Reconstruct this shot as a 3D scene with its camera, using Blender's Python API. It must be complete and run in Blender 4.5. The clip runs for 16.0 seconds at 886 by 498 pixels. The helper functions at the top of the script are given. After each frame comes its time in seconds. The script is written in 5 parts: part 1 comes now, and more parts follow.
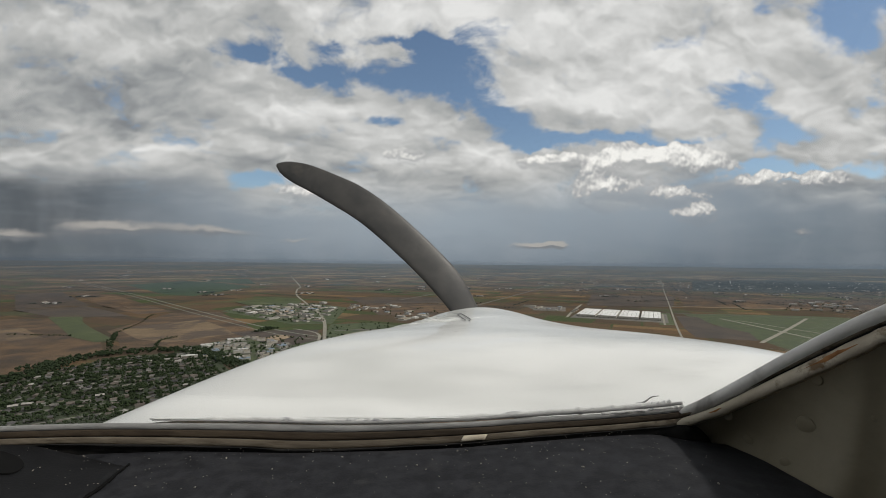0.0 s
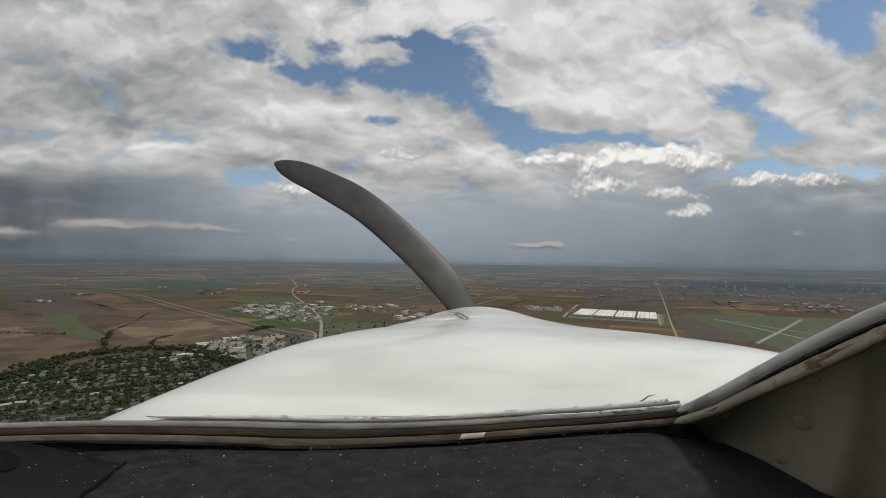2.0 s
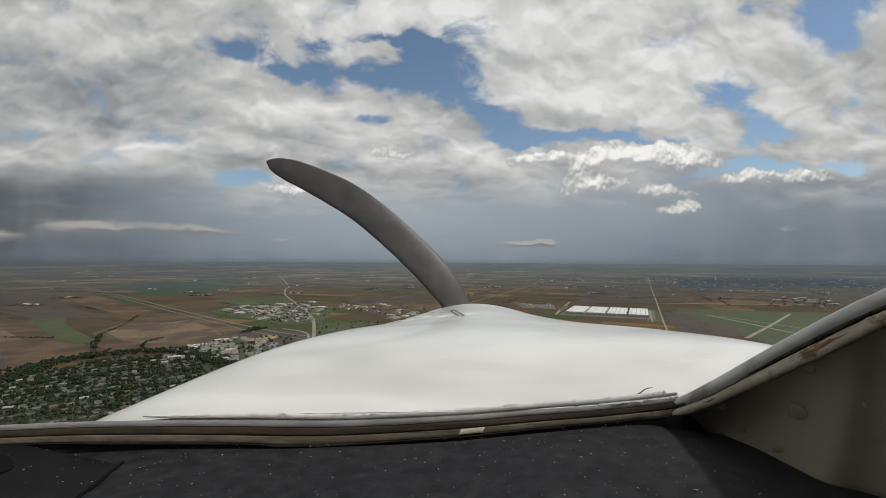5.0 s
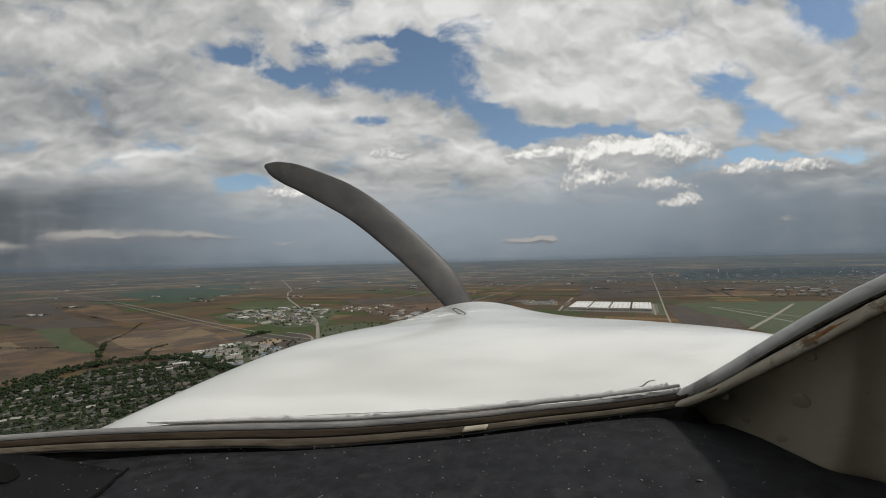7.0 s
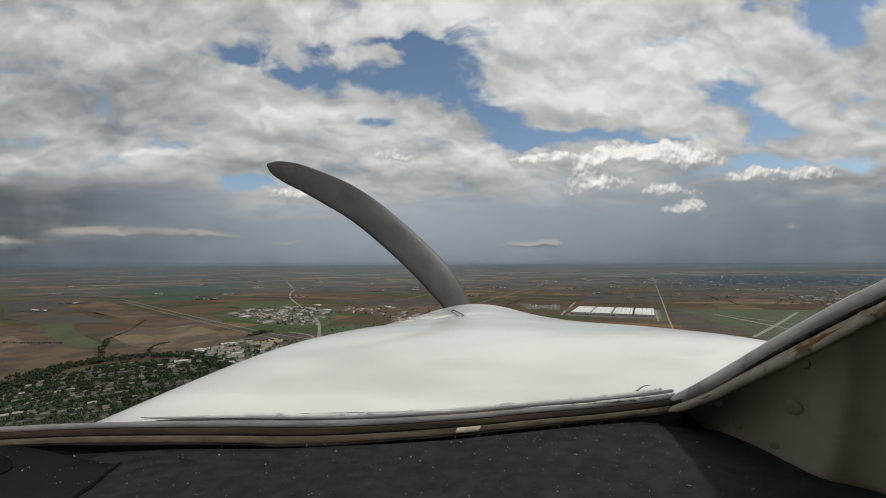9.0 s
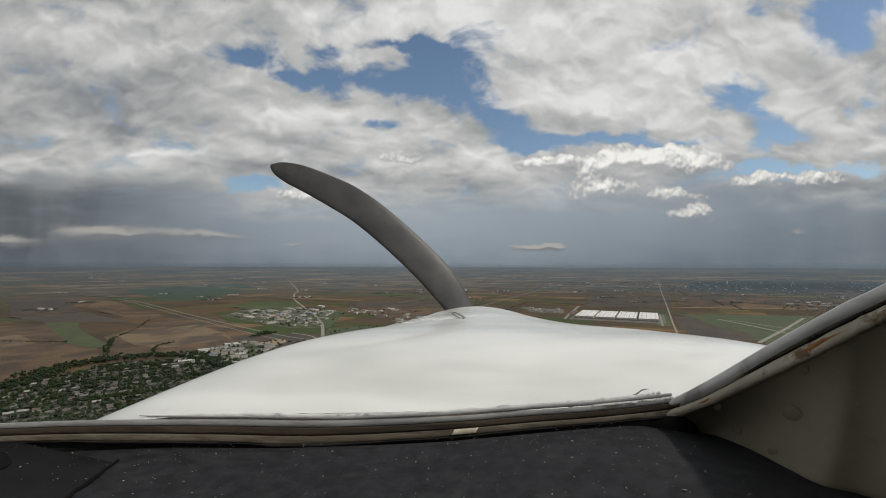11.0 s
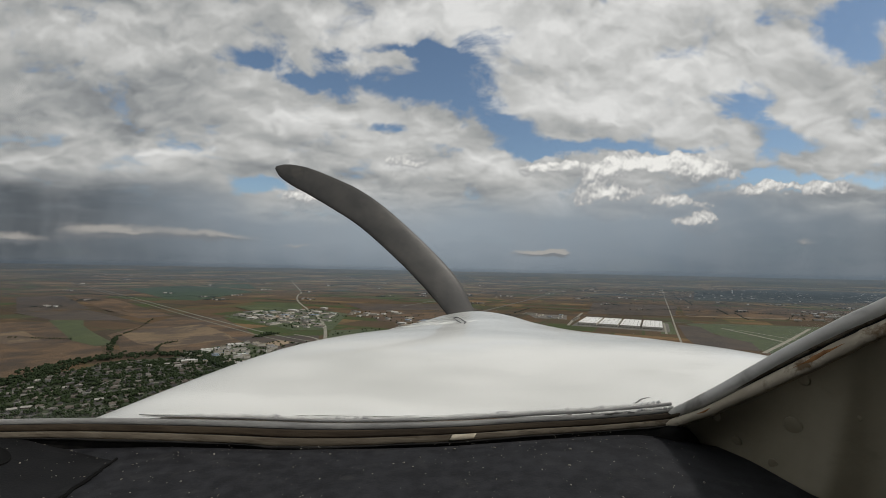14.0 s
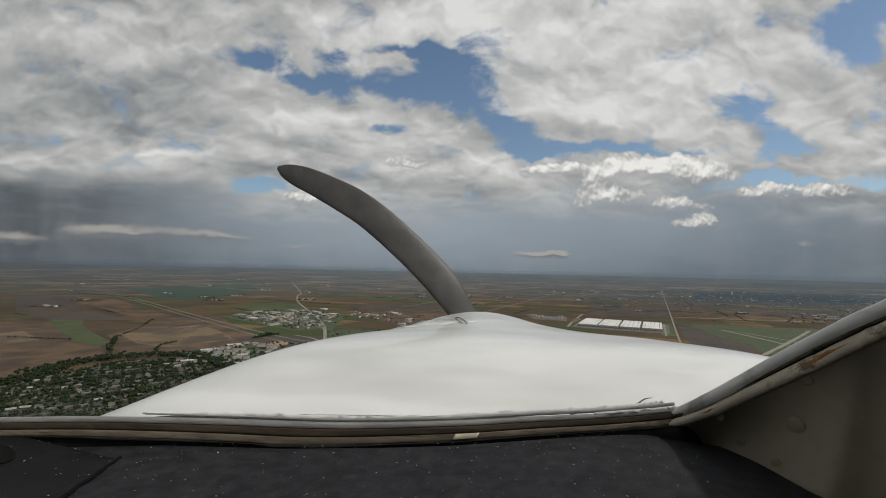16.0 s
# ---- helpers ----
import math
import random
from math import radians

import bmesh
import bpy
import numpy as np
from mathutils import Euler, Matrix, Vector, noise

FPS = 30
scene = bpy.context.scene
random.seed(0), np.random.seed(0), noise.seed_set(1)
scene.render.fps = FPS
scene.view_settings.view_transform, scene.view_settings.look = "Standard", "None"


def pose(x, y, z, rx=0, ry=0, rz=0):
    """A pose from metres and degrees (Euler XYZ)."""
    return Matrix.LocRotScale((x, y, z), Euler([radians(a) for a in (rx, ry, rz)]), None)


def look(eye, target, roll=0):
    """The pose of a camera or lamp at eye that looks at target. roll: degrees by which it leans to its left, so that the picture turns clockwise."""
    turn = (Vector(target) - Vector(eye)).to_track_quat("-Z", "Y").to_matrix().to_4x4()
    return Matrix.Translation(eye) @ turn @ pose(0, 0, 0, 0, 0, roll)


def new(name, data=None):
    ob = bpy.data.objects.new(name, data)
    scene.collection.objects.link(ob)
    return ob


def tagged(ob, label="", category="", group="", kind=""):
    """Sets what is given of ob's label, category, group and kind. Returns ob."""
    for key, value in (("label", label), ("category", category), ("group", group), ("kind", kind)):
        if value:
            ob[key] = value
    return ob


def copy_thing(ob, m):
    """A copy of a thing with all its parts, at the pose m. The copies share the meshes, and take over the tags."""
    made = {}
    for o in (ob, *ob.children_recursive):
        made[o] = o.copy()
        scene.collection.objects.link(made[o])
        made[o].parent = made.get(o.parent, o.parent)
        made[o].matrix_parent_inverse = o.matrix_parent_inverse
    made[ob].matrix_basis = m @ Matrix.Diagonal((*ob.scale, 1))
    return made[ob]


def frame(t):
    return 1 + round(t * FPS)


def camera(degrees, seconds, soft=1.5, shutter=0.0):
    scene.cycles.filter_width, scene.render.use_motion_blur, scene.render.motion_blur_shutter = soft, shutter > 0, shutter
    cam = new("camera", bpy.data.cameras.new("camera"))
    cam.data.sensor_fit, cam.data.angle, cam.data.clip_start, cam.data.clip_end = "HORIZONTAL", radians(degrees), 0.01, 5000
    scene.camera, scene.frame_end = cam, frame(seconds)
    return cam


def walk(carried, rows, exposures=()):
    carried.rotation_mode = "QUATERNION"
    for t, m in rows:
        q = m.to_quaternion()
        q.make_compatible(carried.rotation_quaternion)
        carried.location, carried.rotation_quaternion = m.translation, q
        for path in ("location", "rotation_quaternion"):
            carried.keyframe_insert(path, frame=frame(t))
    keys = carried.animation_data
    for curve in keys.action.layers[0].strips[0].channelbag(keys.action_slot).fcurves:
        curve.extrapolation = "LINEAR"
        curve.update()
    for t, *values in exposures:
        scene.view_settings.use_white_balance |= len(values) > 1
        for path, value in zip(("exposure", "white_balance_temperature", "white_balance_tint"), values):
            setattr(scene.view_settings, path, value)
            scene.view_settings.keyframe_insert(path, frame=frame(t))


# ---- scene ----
# The aircraft's cockpit is the still place; the country lies 270 m below it.
ALT = 270.0
cam = camera(88.6, 16.0, soft=0.5)
# seconds, pitch up, lean to the left, yaw, and small shifts of the hand-size camera, fitted so the cockpit lines up as
# the aircraft banks
PATH = [
    (0, 1.78, 0.59, -0.08, -0.0125, 0.0023, 0.0116),
    (0.5, 1.62, 0.04, -0.24, -0.0181, 0.0026, 0.0087),
    (1, 1.59, -0.37, -0.20, -0.0257, 0.0030, 0.0076),
    (1.5, 1.75, 0.97, -0.21, -0.0253, 0.0026, 0.0091),
    (2, 1.74, 0.85, -0.47, -0.0154, 0.0023, 0.0097),
    (2.5, 1.68, 0.35, -1.12, -0.0228, 0.0028, 0.0077),
    (3, 1.81, -0.11, -1.10, -0.0378, 0.0040, 0.0108),
    (3.5, 1.95, 0.52, -1.15, -0.0410, 0.0046, 0.0111),
    (4, 1.79, 0.65, -1.33, -0.0317, 0.0042, 0.0085),
    (6.5, 1.52, -0.97, -1.36, -0.0190, 0.0026, 0.0041),
    (7, 1.51, -1.35, -1.25, -0.0184, 0.0030, 0.0037),
    (7.5, 1.59, -1.42, -1.13, -0.0197, 0.0029, 0.0032),
    (8, 1.61, -1.03, -1.04, -0.0179, 0.0023, 0.0018),
    (8.5, 1.77, -0.25, -0.96, -0.0120, 0.0016, 0.0023),
    (9, 1.82, -0.36, -0.88, -0.0087, 0.0013, 0.0015),
    (11.5, 2.22, 0.32, -0.21, 0.0001, 0.0002, -0.0000),
    (12, 2.31, 0.55, -0.13, 0.0012, -0.0005, 0.0008),
    (12.5, 2.39, 0.71, -0.01, -0.0005, -0.0001, -0.0006),
    (13, 2.39, 1.08, 0.09, 0.0005, -0.0009, -0.0019),
    (13.5, 2.50, 0.98, 0.12, 0.0024, -0.0006, -0.0003),
    (14, 2.64, 1.12, 0.11, 0.0021, -0.0004, 0.0007),
    (14.5, 2.67, 1.48, 0.19, -0.0020, -0.0007, -0.0002),
    (15, 2.74, 1.59, 0.24, -0.0058, -0.0008, 0.0005),
    (15.5, 2.74, 1.02, 0.19, -0.0072, -0.0005, -0.0009),
    (16, 2.76, 1.28, 0.11, -0.0027, -0.0015, -0.0013),
]
walk(cam, [(t, pose(x, y, ALT + z, 90 + p, 0, yaw) @ pose(0, 0, 0, 0, 0, r)) for t, p, r, yaw, x, y, z in PATH], [(0.0, -0.04), (4.0, -0.02), (7.0, -0.07), (9.0, -0.05), (12.5, -0.10), (16.0, -0.17)])


# ---- node helper ----
class Nodes:
    """Short hand for building a node tree."""

    def __init__(self, tree):
        self.t = tree
        tree.nodes.clear()

    def put(self, kind, inputs=None, **props):
        n = self.t.nodes.new(kind)
        for k, v in props.items():
            setattr(n, k, v)
        for k, v in (inputs or {}).items():
            s = n.inputs[k]
            if isinstance(v, bpy.types.NodeSocket):
                self.t.links.new(v, s)
            else:
                s.default_value = v
        return n

    def math(self, op, a, b=0.0, c=0.0, clamp=False):
        return self.put("ShaderNodeMath", {0: a, 1: b, 2: c}, operation=op, use_clamp=clamp).outputs[0]

    def vec(self, op, a, b=(0, 0, 0), scale=None):
        n = self.put("ShaderNodeVectorMath", {0: a, 1: b}, operation=op)
        if scale is not None:
            n.inputs["Scale"].default_value = scale
        return n.outputs[0]

    def mix(self, f, a, b, blend="MIX"):
        n = self.put("ShaderNodeMix", data_type="RGBA", blend_type=blend)
        for k, v in ((0, f), (6, a), (7, b)):
            if isinstance(v, bpy.types.NodeSocket):
                self.t.links.new(v, n.inputs[k])
            else:
                n.inputs[k].default_value = v if k == 0 else (*v, 1)
        return n.outputs[2]

    def step(self, x, lo, hi, out0=0.0, out1=1.0):
        return self.put("ShaderNodeMapRange", {0: x, 1: lo, 2: hi, 3: out0, 4: out1}, interpolation_type="SMOOTHSTEP").outputs[0]

    def noise(self, v, scale, detail=6.0, rough=0.55, distort=0.0):
        return self.put("ShaderNodeTexNoise", {"Vector": v, "Scale": scale, "Detail": detail, "Roughness": rough, "Distortion": distort})

    def ramp(self, f, stops, mode="LINEAR"):
        n = self.put("ShaderNodeValToRGB", {0: f})
        n.color_ramp.interpolation = mode
        e = n.color_ramp.elements
        while len(e) < len(stops):
            e.new(0.5)
        for el, (at, col) in zip(e, stops):
            el.position, el.color = at, (*col, 1)
        return n.outputs[0]

    def blob(self, v, x, y, rx, ry, turn=0.0):
        """A soft ellipse, 1 in its middle, 0 outside."""
        m = self.put("ShaderNodeMapping", {"Vector": v, "Location": (x, y, 0), "Rotation": (0, 0, radians(turn)), "Scale": (rx, ry, 1)}, vector_type="TEXTURE")
        return self.put("ShaderNodeTexGradient", {0: m.outputs[0]}, gradient_type="SPHERICAL").outputs["Fac"]

    def blobs(self, v, table):
        s = None
        for x, y, rx, ry, turn, a in table:
            b = self.blob(v, x, y, rx, ry, turn)
            s = self.math("MULTIPLY", b, a) if s is None else self.math("MULTIPLY_ADD", b, a, s)
        return s


# ---- world: broken cumulus over blue, a grey rain haze low down ----
SUN_EL, SUN_AZ = 46.0, 96.0
world = bpy.data.worlds.new("sky")
scene.world = world
world.cycles.sampling_method, world.cycles.sample_map_resolution = "MANUAL", 512
world.use_nodes = True
n = Nodes(world.node_tree)
way = n.put("ShaderNodeTexCoord").outputs["Generated"]
sky = n.put("ShaderNodeTexSky", sky_type="NISHITA", sun_disc=False, sun_elevation=radians(SUN_EL), sun_rotation=radians(SUN_AZ), altitude=400.0, air_density=1.0, dust_density=0.6, ozone_density=1.5).outputs[0]
sep = n.put("ShaderNodeSeparateXYZ", {0: way})
ahead = n.math("MAXIMUM", n.math("ABSOLUTE", sep.outputs[1]), 0.3)
u = n.math("DIVIDE", sep.outputs[0], ahead)
v = n.math("DIVIDE", sep.outputs[2], ahead)
flat = n.put("ShaderNodeCombineXYZ", {0: u, 1: v, 2: 0.0}).outputs[0]
# clouds seen in perspective: flatter towards the horizon
far_f = n.math("ADD", n.math("MAXIMUM", v, 0.0), 0.35)
q = n.put("ShaderNodeCombineXYZ", {0: u, 1: n.math("MULTIPLY", n.math("LOGARITHM", far_f, 2.718), 1.15), 2: 0.0}).outputs[0]


def shake(at, scale, detail, amount):
    """A random shift of the place, to fray outlines."""
    return n.vec("SCALE", n.vec("SUBTRACT", n.noise(at, scale, detail, 0.6).outputs["Color"], (0.5, 0.5, 0.5)), scale=amount)


def billow(at, scale, detail):
    """Rounded heaps, as cumulus has."""
    d = n.put("ShaderNodeTexVoronoi", {"Vector": at, "Scale": scale, "Detail": detail, "Roughness": 0.55, "Lacunarity": 2.1}, feature="SMOOTH_F1", voronoi_dimensions="2D", normalize=True).outputs["Distance"]
    return n.math("SUBTRACT", 1.0, d)


p = n.vec("ADD", n.vec("ADD", flat, shake(q, 3.2, 3.0, 0.09)), shake(flat, 15.0, 5.0, 0.055))
qb = n.vec("ADD", q, shake(q, 4.0, 4.0, 0.22))
mass = n.noise(q, 3.0, 2.0, 0.5, 0.2).outputs["Fac"]
mass_up = n.noise(n.vec("ADD", q, (0.03, 0.10, 0.0)), 3.0, 2.0, 0.5, 0.2).outputs["Fac"]
lump = n.noise(qb, 6.5, 2.0, 0.5, 0.2).outputs["Fac"]
lump_up = n.noise(n.vec("ADD", qb, (0.012, 0.040, 0.0)), 6.5, 2.0, 0.5, 0.2).outputs["Fac"]
small = billow(qb, 15.0, 1.2)
small_up = billow(n.vec("ADD", qb, (0.005, 0.018, 0.0)), 15.0, 1.2)
wisp = n.noise(q, 6.5, 7.0, 0.60, 0.3).outputs["Fac"]
# openings of blue, lit masses and grey bases
GAPS_A = [
    (-0.451, 0.474, 0.118, 0.042, -4, 0.9), (-0.344, 0.437, 0.137, 0.032, -10, 0.9), (-0.238, 0.476, 0.099, 0.025, -6, 0.8), (-0.186, 0.419, 0.186, 0.052, -6, 1.1), (-0.094, 0.496, 0.137, 0.022, -3, 0.85),
    (0.002, 0.444, 0.118, 0.099, -10, 1.3), (0.060, 0.382, 0.099, 0.062, -30, 0.9), (0.091, 0.515, 0.075, 0.052, 0, 0.75), (0.150, 0.317, 0.112, 0.057, -30, 1.1),
]
GAPS_B = [
    (0.271, 0.277, 0.211, 0.027, 0, 1.1), (0.538, 0.280, 0.211, 0.030, 0, 1.1), (0.668, 0.388, 0.106, 0.060, -8, 0.75), (0.768, 0.307, 0.118, 0.050, -10, 0.9), (0.710, 0.216, 0.149, 0.037, 3, 1.2),
    (0.884, 0.226, 0.186, 0.030, 3, 1.1), (0.898, 0.550, 0.118, 0.149, 25, 1.2), (0.989, 0.599, 0.112, 0.112, 0, 1.0), (-0.400, 0.170, 0.106, 0.037, 8, 1.25), (-0.459, 0.352, 0.062, 0.025, 0, 0.5),
    (-0.158, 0.316, 0.075, 0.022, -5, 0.7), (-0.004, 0.282, 0.087, 0.032, -15, 0.7),
]
LIGHT = [
    (0.433, 0.490, 0.596, 0.261, 0, 0.34), (0.384, 0.360, 0.323, 0.099, 0, 0.2), (-0.140, 0.555, 0.472, 0.112, -3, 0.34), (-0.309, 0.339, 0.298, 0.052, -3, 0.34), (-0.175, 0.252, 0.124, 0.062, -20, 0.32),
    (-0.603, 0.240, 0.311, 0.050, 4, 0.26), (-0.797, 0.438, 0.186, 0.050, 0, 0.22), (-0.876, 0.531, 0.248, 0.075, 0, 0.12), (-0.887, 0.278, 0.087, 0.050, 35, 0.16), (-0.058, 0.315, 0.137, 0.050, -10, 0.24),
    (0.884, 0.375, 0.236, 0.124, 0, 0.16), (0.120, 0.238, 0.199, 0.050, 0, 0.14), (-0.081, 0.226, 0.112, 0.037, 0, 0.18),
]
SHADE = [
    (-0.904, 0.353, 0.410, 0.149, 0, 0.18), (-0.683, 0.366, 0.373, 0.056, 0, 0.2), (-0.729, 0.294, 0.087, 0.032, 0, 0.3), (-0.282, 0.274, 0.211, 0.027, -6, 0.14), (-0.329, 0.210, 0.398, 0.035, -3, 0.26),
    (-0.784, 0.145, 0.522, 0.055, 0, 0.3), (-0.573, 0.407, 0.273, 0.075, 0, 0.12), (0.742, 0.172, 0.286, 0.042, 2, 0.24), (0.948, 0.184, 0.236, 0.045, 4, 0.26), (0.108, 0.189, 0.224, 0.032, 0, 0.16),
    (0.257, 0.331, 0.075, 0.075, 0, 0.12), (0.499, 0.331, 0.199, 0.037, 0, 0.1),
]
gap = n.blobs(p, GAPS_A + GAPS_B)
dens = n.math("MULTIPLY_ADD", n.math("SUBTRACT", wisp, 0.5), 2.3, 0.56)
dens = n.math("SUBTRACT", dens, n.math("MULTIPLY", gap, 0.72))
cover = n.step(dens, -0.04, 0.44)
# light on the clouds: tops are bright, bases and thick parts grey
relief = n.math("ADD", n.math("MULTIPLY", n.math("SUBTRACT", mass, mass_up), 0.75), n.math("MULTIPLY", n.math("SUBTRACT", lump, lump_up), 1.0))
relief = n.math("MULTIPLY_ADD", n.math("SUBTRACT", small, small_up), 0.40, relief)
glow = n.math("SUBTRACT", n.math("ADD", n.math("ADD", relief, 0.55), n.blobs(p, LIGHT)), n.blobs(p, SHADE))
glow = n.math("ADD", glow, n.math("MULTIPLY", n.math("SUBTRACT", wisp, 0.5), 0.14))
fine = n.noise(qb, 26.0, 6.0, 0.6, 0.2).outputs["Fac"]
glow = n.math("MULTIPLY_ADD", n.math("SUBTRACT", fine, 0.5), 0.26, glow, clamp=True)
cloud = n.ramp(glow, [(0.0, (0.20, 0.213, 0.228)), (0.3, (0.325, 0.34, 0.345)), (0.62, (0.515, 0.52, 0.51)), (1.0, (0.80, 0.80, 0.785))])
blue = n.mix(1.0, sky, (0.105, 0.105, 0.100), "MULTIPLY")
tone = n.mix(cover, blue, cloud)
# rain haze under the cloud base
haze_c = n.ramp(n.math("MULTIPLY", v, 4.0), [(0.0, (0.132, 0.164, 0.196)), (0.2, (0.190, 0.228, 0.264)), (0.45, (0.252, 0.296, 0.338)), (0.9, (0.310, 0.352, 0.392))])
haze_c = n.mix(n.math("MULTIPLY", n.blob(p, -1.10, 0.11, 0.85, 0.26), 1.5, clamp=True), haze_c, (0.092, 0.103, 0.114))
haze_c = n.mix(n.math("MULTIPLY", n.blob(p, 1.05, 0.08, 0.60, 0.20), 0.8), haze_c, (0.145, 0.170, 0.190))
haze_c = n.mix(n.math("MULTIPLY", n.blob(p, -0.04, 0.11, 0.75, 0.17), 0.95), haze_c, (0.345, 0.385, 0.420))
shaft = n.noise(n.vec("MULTIPLY", p, (9.0, 1.3, 1.0)), 1.0, 4.0, 0.6, 0.3).outputs["Fac"]
haze_c = n.mix(n.step(shaft, 0.35, 0.75, 0.0, 0.25), haze_c, (0.30, 0.315, 0.33))
streak = n.noise(n.vec("MULTIPLY", flat, (3.5, 24.0, 1.0)), 1.0, 6.0, 0.62, 0.4).outputs["Fac"]
haze_c = n.mix(n.math("MULTIPLY", n.step(streak, 0.42, 0.72, 0.0, 0.40), n.step(v, 0.06, 0.16)), haze_c, (0.35, 0.375, 0.395))
edge = n.math("MULTIPLY_ADD", n.math("SUBTRACT", mass, 0.5), 0.12, n.math("SUBTRACT", v, n.math("MULTIPLY", n.blob(flat, -1.05, 0.15, 0.80, 0.22), 0.10)))
edge = n.math("SUBTRACT", edge, n.math("MULTIPLY", n.blob(flat, 0.62, 0.16, 0.75, 0.22), 0.075))
haze_c = n.mix(1.0, haze_c, (0.965, 1.0, 1.03), "MULTIPLY")
haze_f = n.step(edge, 0.075, 0.175, 0.95, 0.0)
tone = n.mix(haze_f, tone, haze_c)
# bright cumulus heads above the haze, with a crisp knobbly rim
puff_at = n.vec("ADD", flat, shake(flat, 30.0, 4.0, 0.018))
heap = billow(puff_at, 30.0, 2.0)
heap_up = billow(n.vec("ADD", puff_at, (-0.003, 0.008, 0.0)), 30.0, 2.0)
puff_p = n.vec("ADD", flat, shake(flat, 26.0, 5.0, 0.042))
HEADS = [
    (0.462, 0.232, 0.149, 0.047, -6, 1.0), (0.366, 0.229, 0.137, 0.032, 4, 0.9), (0.570, 0.225, 0.118, 0.052, -12, 1.0), (0.361, 0.171, 0.085, 0.060, 0, 1.9), (0.513, 0.157, 0.057, 0.027, 0, 0.8),
    (0.558, 0.113, 0.062, 0.035, 0, 1.0), (0.227, 0.228, 0.087, 0.025, 6, 0.7), (0.710, 0.193, 0.087, 0.027, 6, 0.7), (0.832, 0.196, 0.112, 0.027, 4, 0.6), (-0.297, 0.157, 0.099, 0.022, 0, 0.7),
    (-0.087, 0.232, 0.075, 0.030, 0, 0.5), (0.481, 0.184, 0.200, 0.080, 0, 0.75),
]
head = n.math("MULTIPLY", n.blobs(puff_p, HEADS), n.math("ADD", heap, 0.4))
head_top = n.math("MULTIPLY", n.blobs(n.vec("ADD", puff_p, (-0.004, 0.013, 0.0)), HEADS), n.math("ADD", heap, 0.4))
head_f = n.step(head, 0.14, 0.30)
head_l = n.math("MULTIPLY_ADD", n.math("SUBTRACT", heap, heap_up), 1.7, 0.36)
head_l = n.math("MULTIPLY_ADD", n.math("SUBTRACT", head, head_top), 1.1, head_l, clamp=True)
head_c = n.ramp(head_l, [(0.0, (0.24, 0.255, 0.272)), (0.4, (0.42, 0.425, 0.43)), (0.72, (0.70, 0.695, 0.67)), (1.0, (0.92, 0.91, 0.87))])
head_f = n.math("MULTIPLY", head_f, n.step(head_l, 0.22, 0.50, 0.2, 1.0))
tone = n.mix(head_f, tone, head_c)
# low flat clouds lying in the haze, lit along their tops
LOW = [
    (-0.690, 0.072, 0.270, 0.024, -3, 0.75), (-0.800, 0.062, 0.120, 0.024, 6, 0.7), (-0.950, 0.052, 0.080, 0.022, 0, 1.0), (0.205, 0.041, 0.080, 0.013, 3, 1.0), (0.250, 0.043, 0.040, 0.015, 0, 0.9),
    (-0.324, 0.043, 0.060, 0.012, 0, 0.5), (0.796, 0.077, 0.037, 0.012, 0, 0.5), (-0.490, 0.066, 0.160, 0.018, -6, 0.5),
]
low_p = n.vec("ADD", flat, shake(n.vec("MULTIPLY", flat, (1.0, 1.6, 1.0)), 22.0, 6.0, 0.028))
low = n.blobs(low_p, LOW)
low_top = n.math("SUBTRACT", low, n.blobs(n.vec("ADD", low_p, (0.0, 0.006, 0.0)), LOW))
low_c = n.mix(n.step(low_top, -0.10, 0.26), (0.205, 0.216, 0.228), (0.44, 0.42, 0.39))
tone = n.mix(n.step(low, 0.12, 0.75, 0.0, 0.85), tone, low_c)
out = n.put("ShaderNodeOutputWorld", {0: n.put("ShaderNodeBackground", {"Color": tone, "Strength": 1.0}).outputs[0]})

# ---- sun ----
sun = new("sun", bpy.data.lights.new("sun", "SUN"))
sun.data.energy, sun.data.angle, sun.data.color = 2.4, radians(1.5), (1.0, 0.955, 0.88)
a, e = radians(SUN_AZ), radians(SUN_EL)
sun_way = Vector((math.sin(a) * math.cos(e), math.cos(a) * math.cos(e), math.sin(e)))
sun.matrix_world = look(sun_way * 50 + Vector((0, 0, ALT)), (0, 0, ALT))


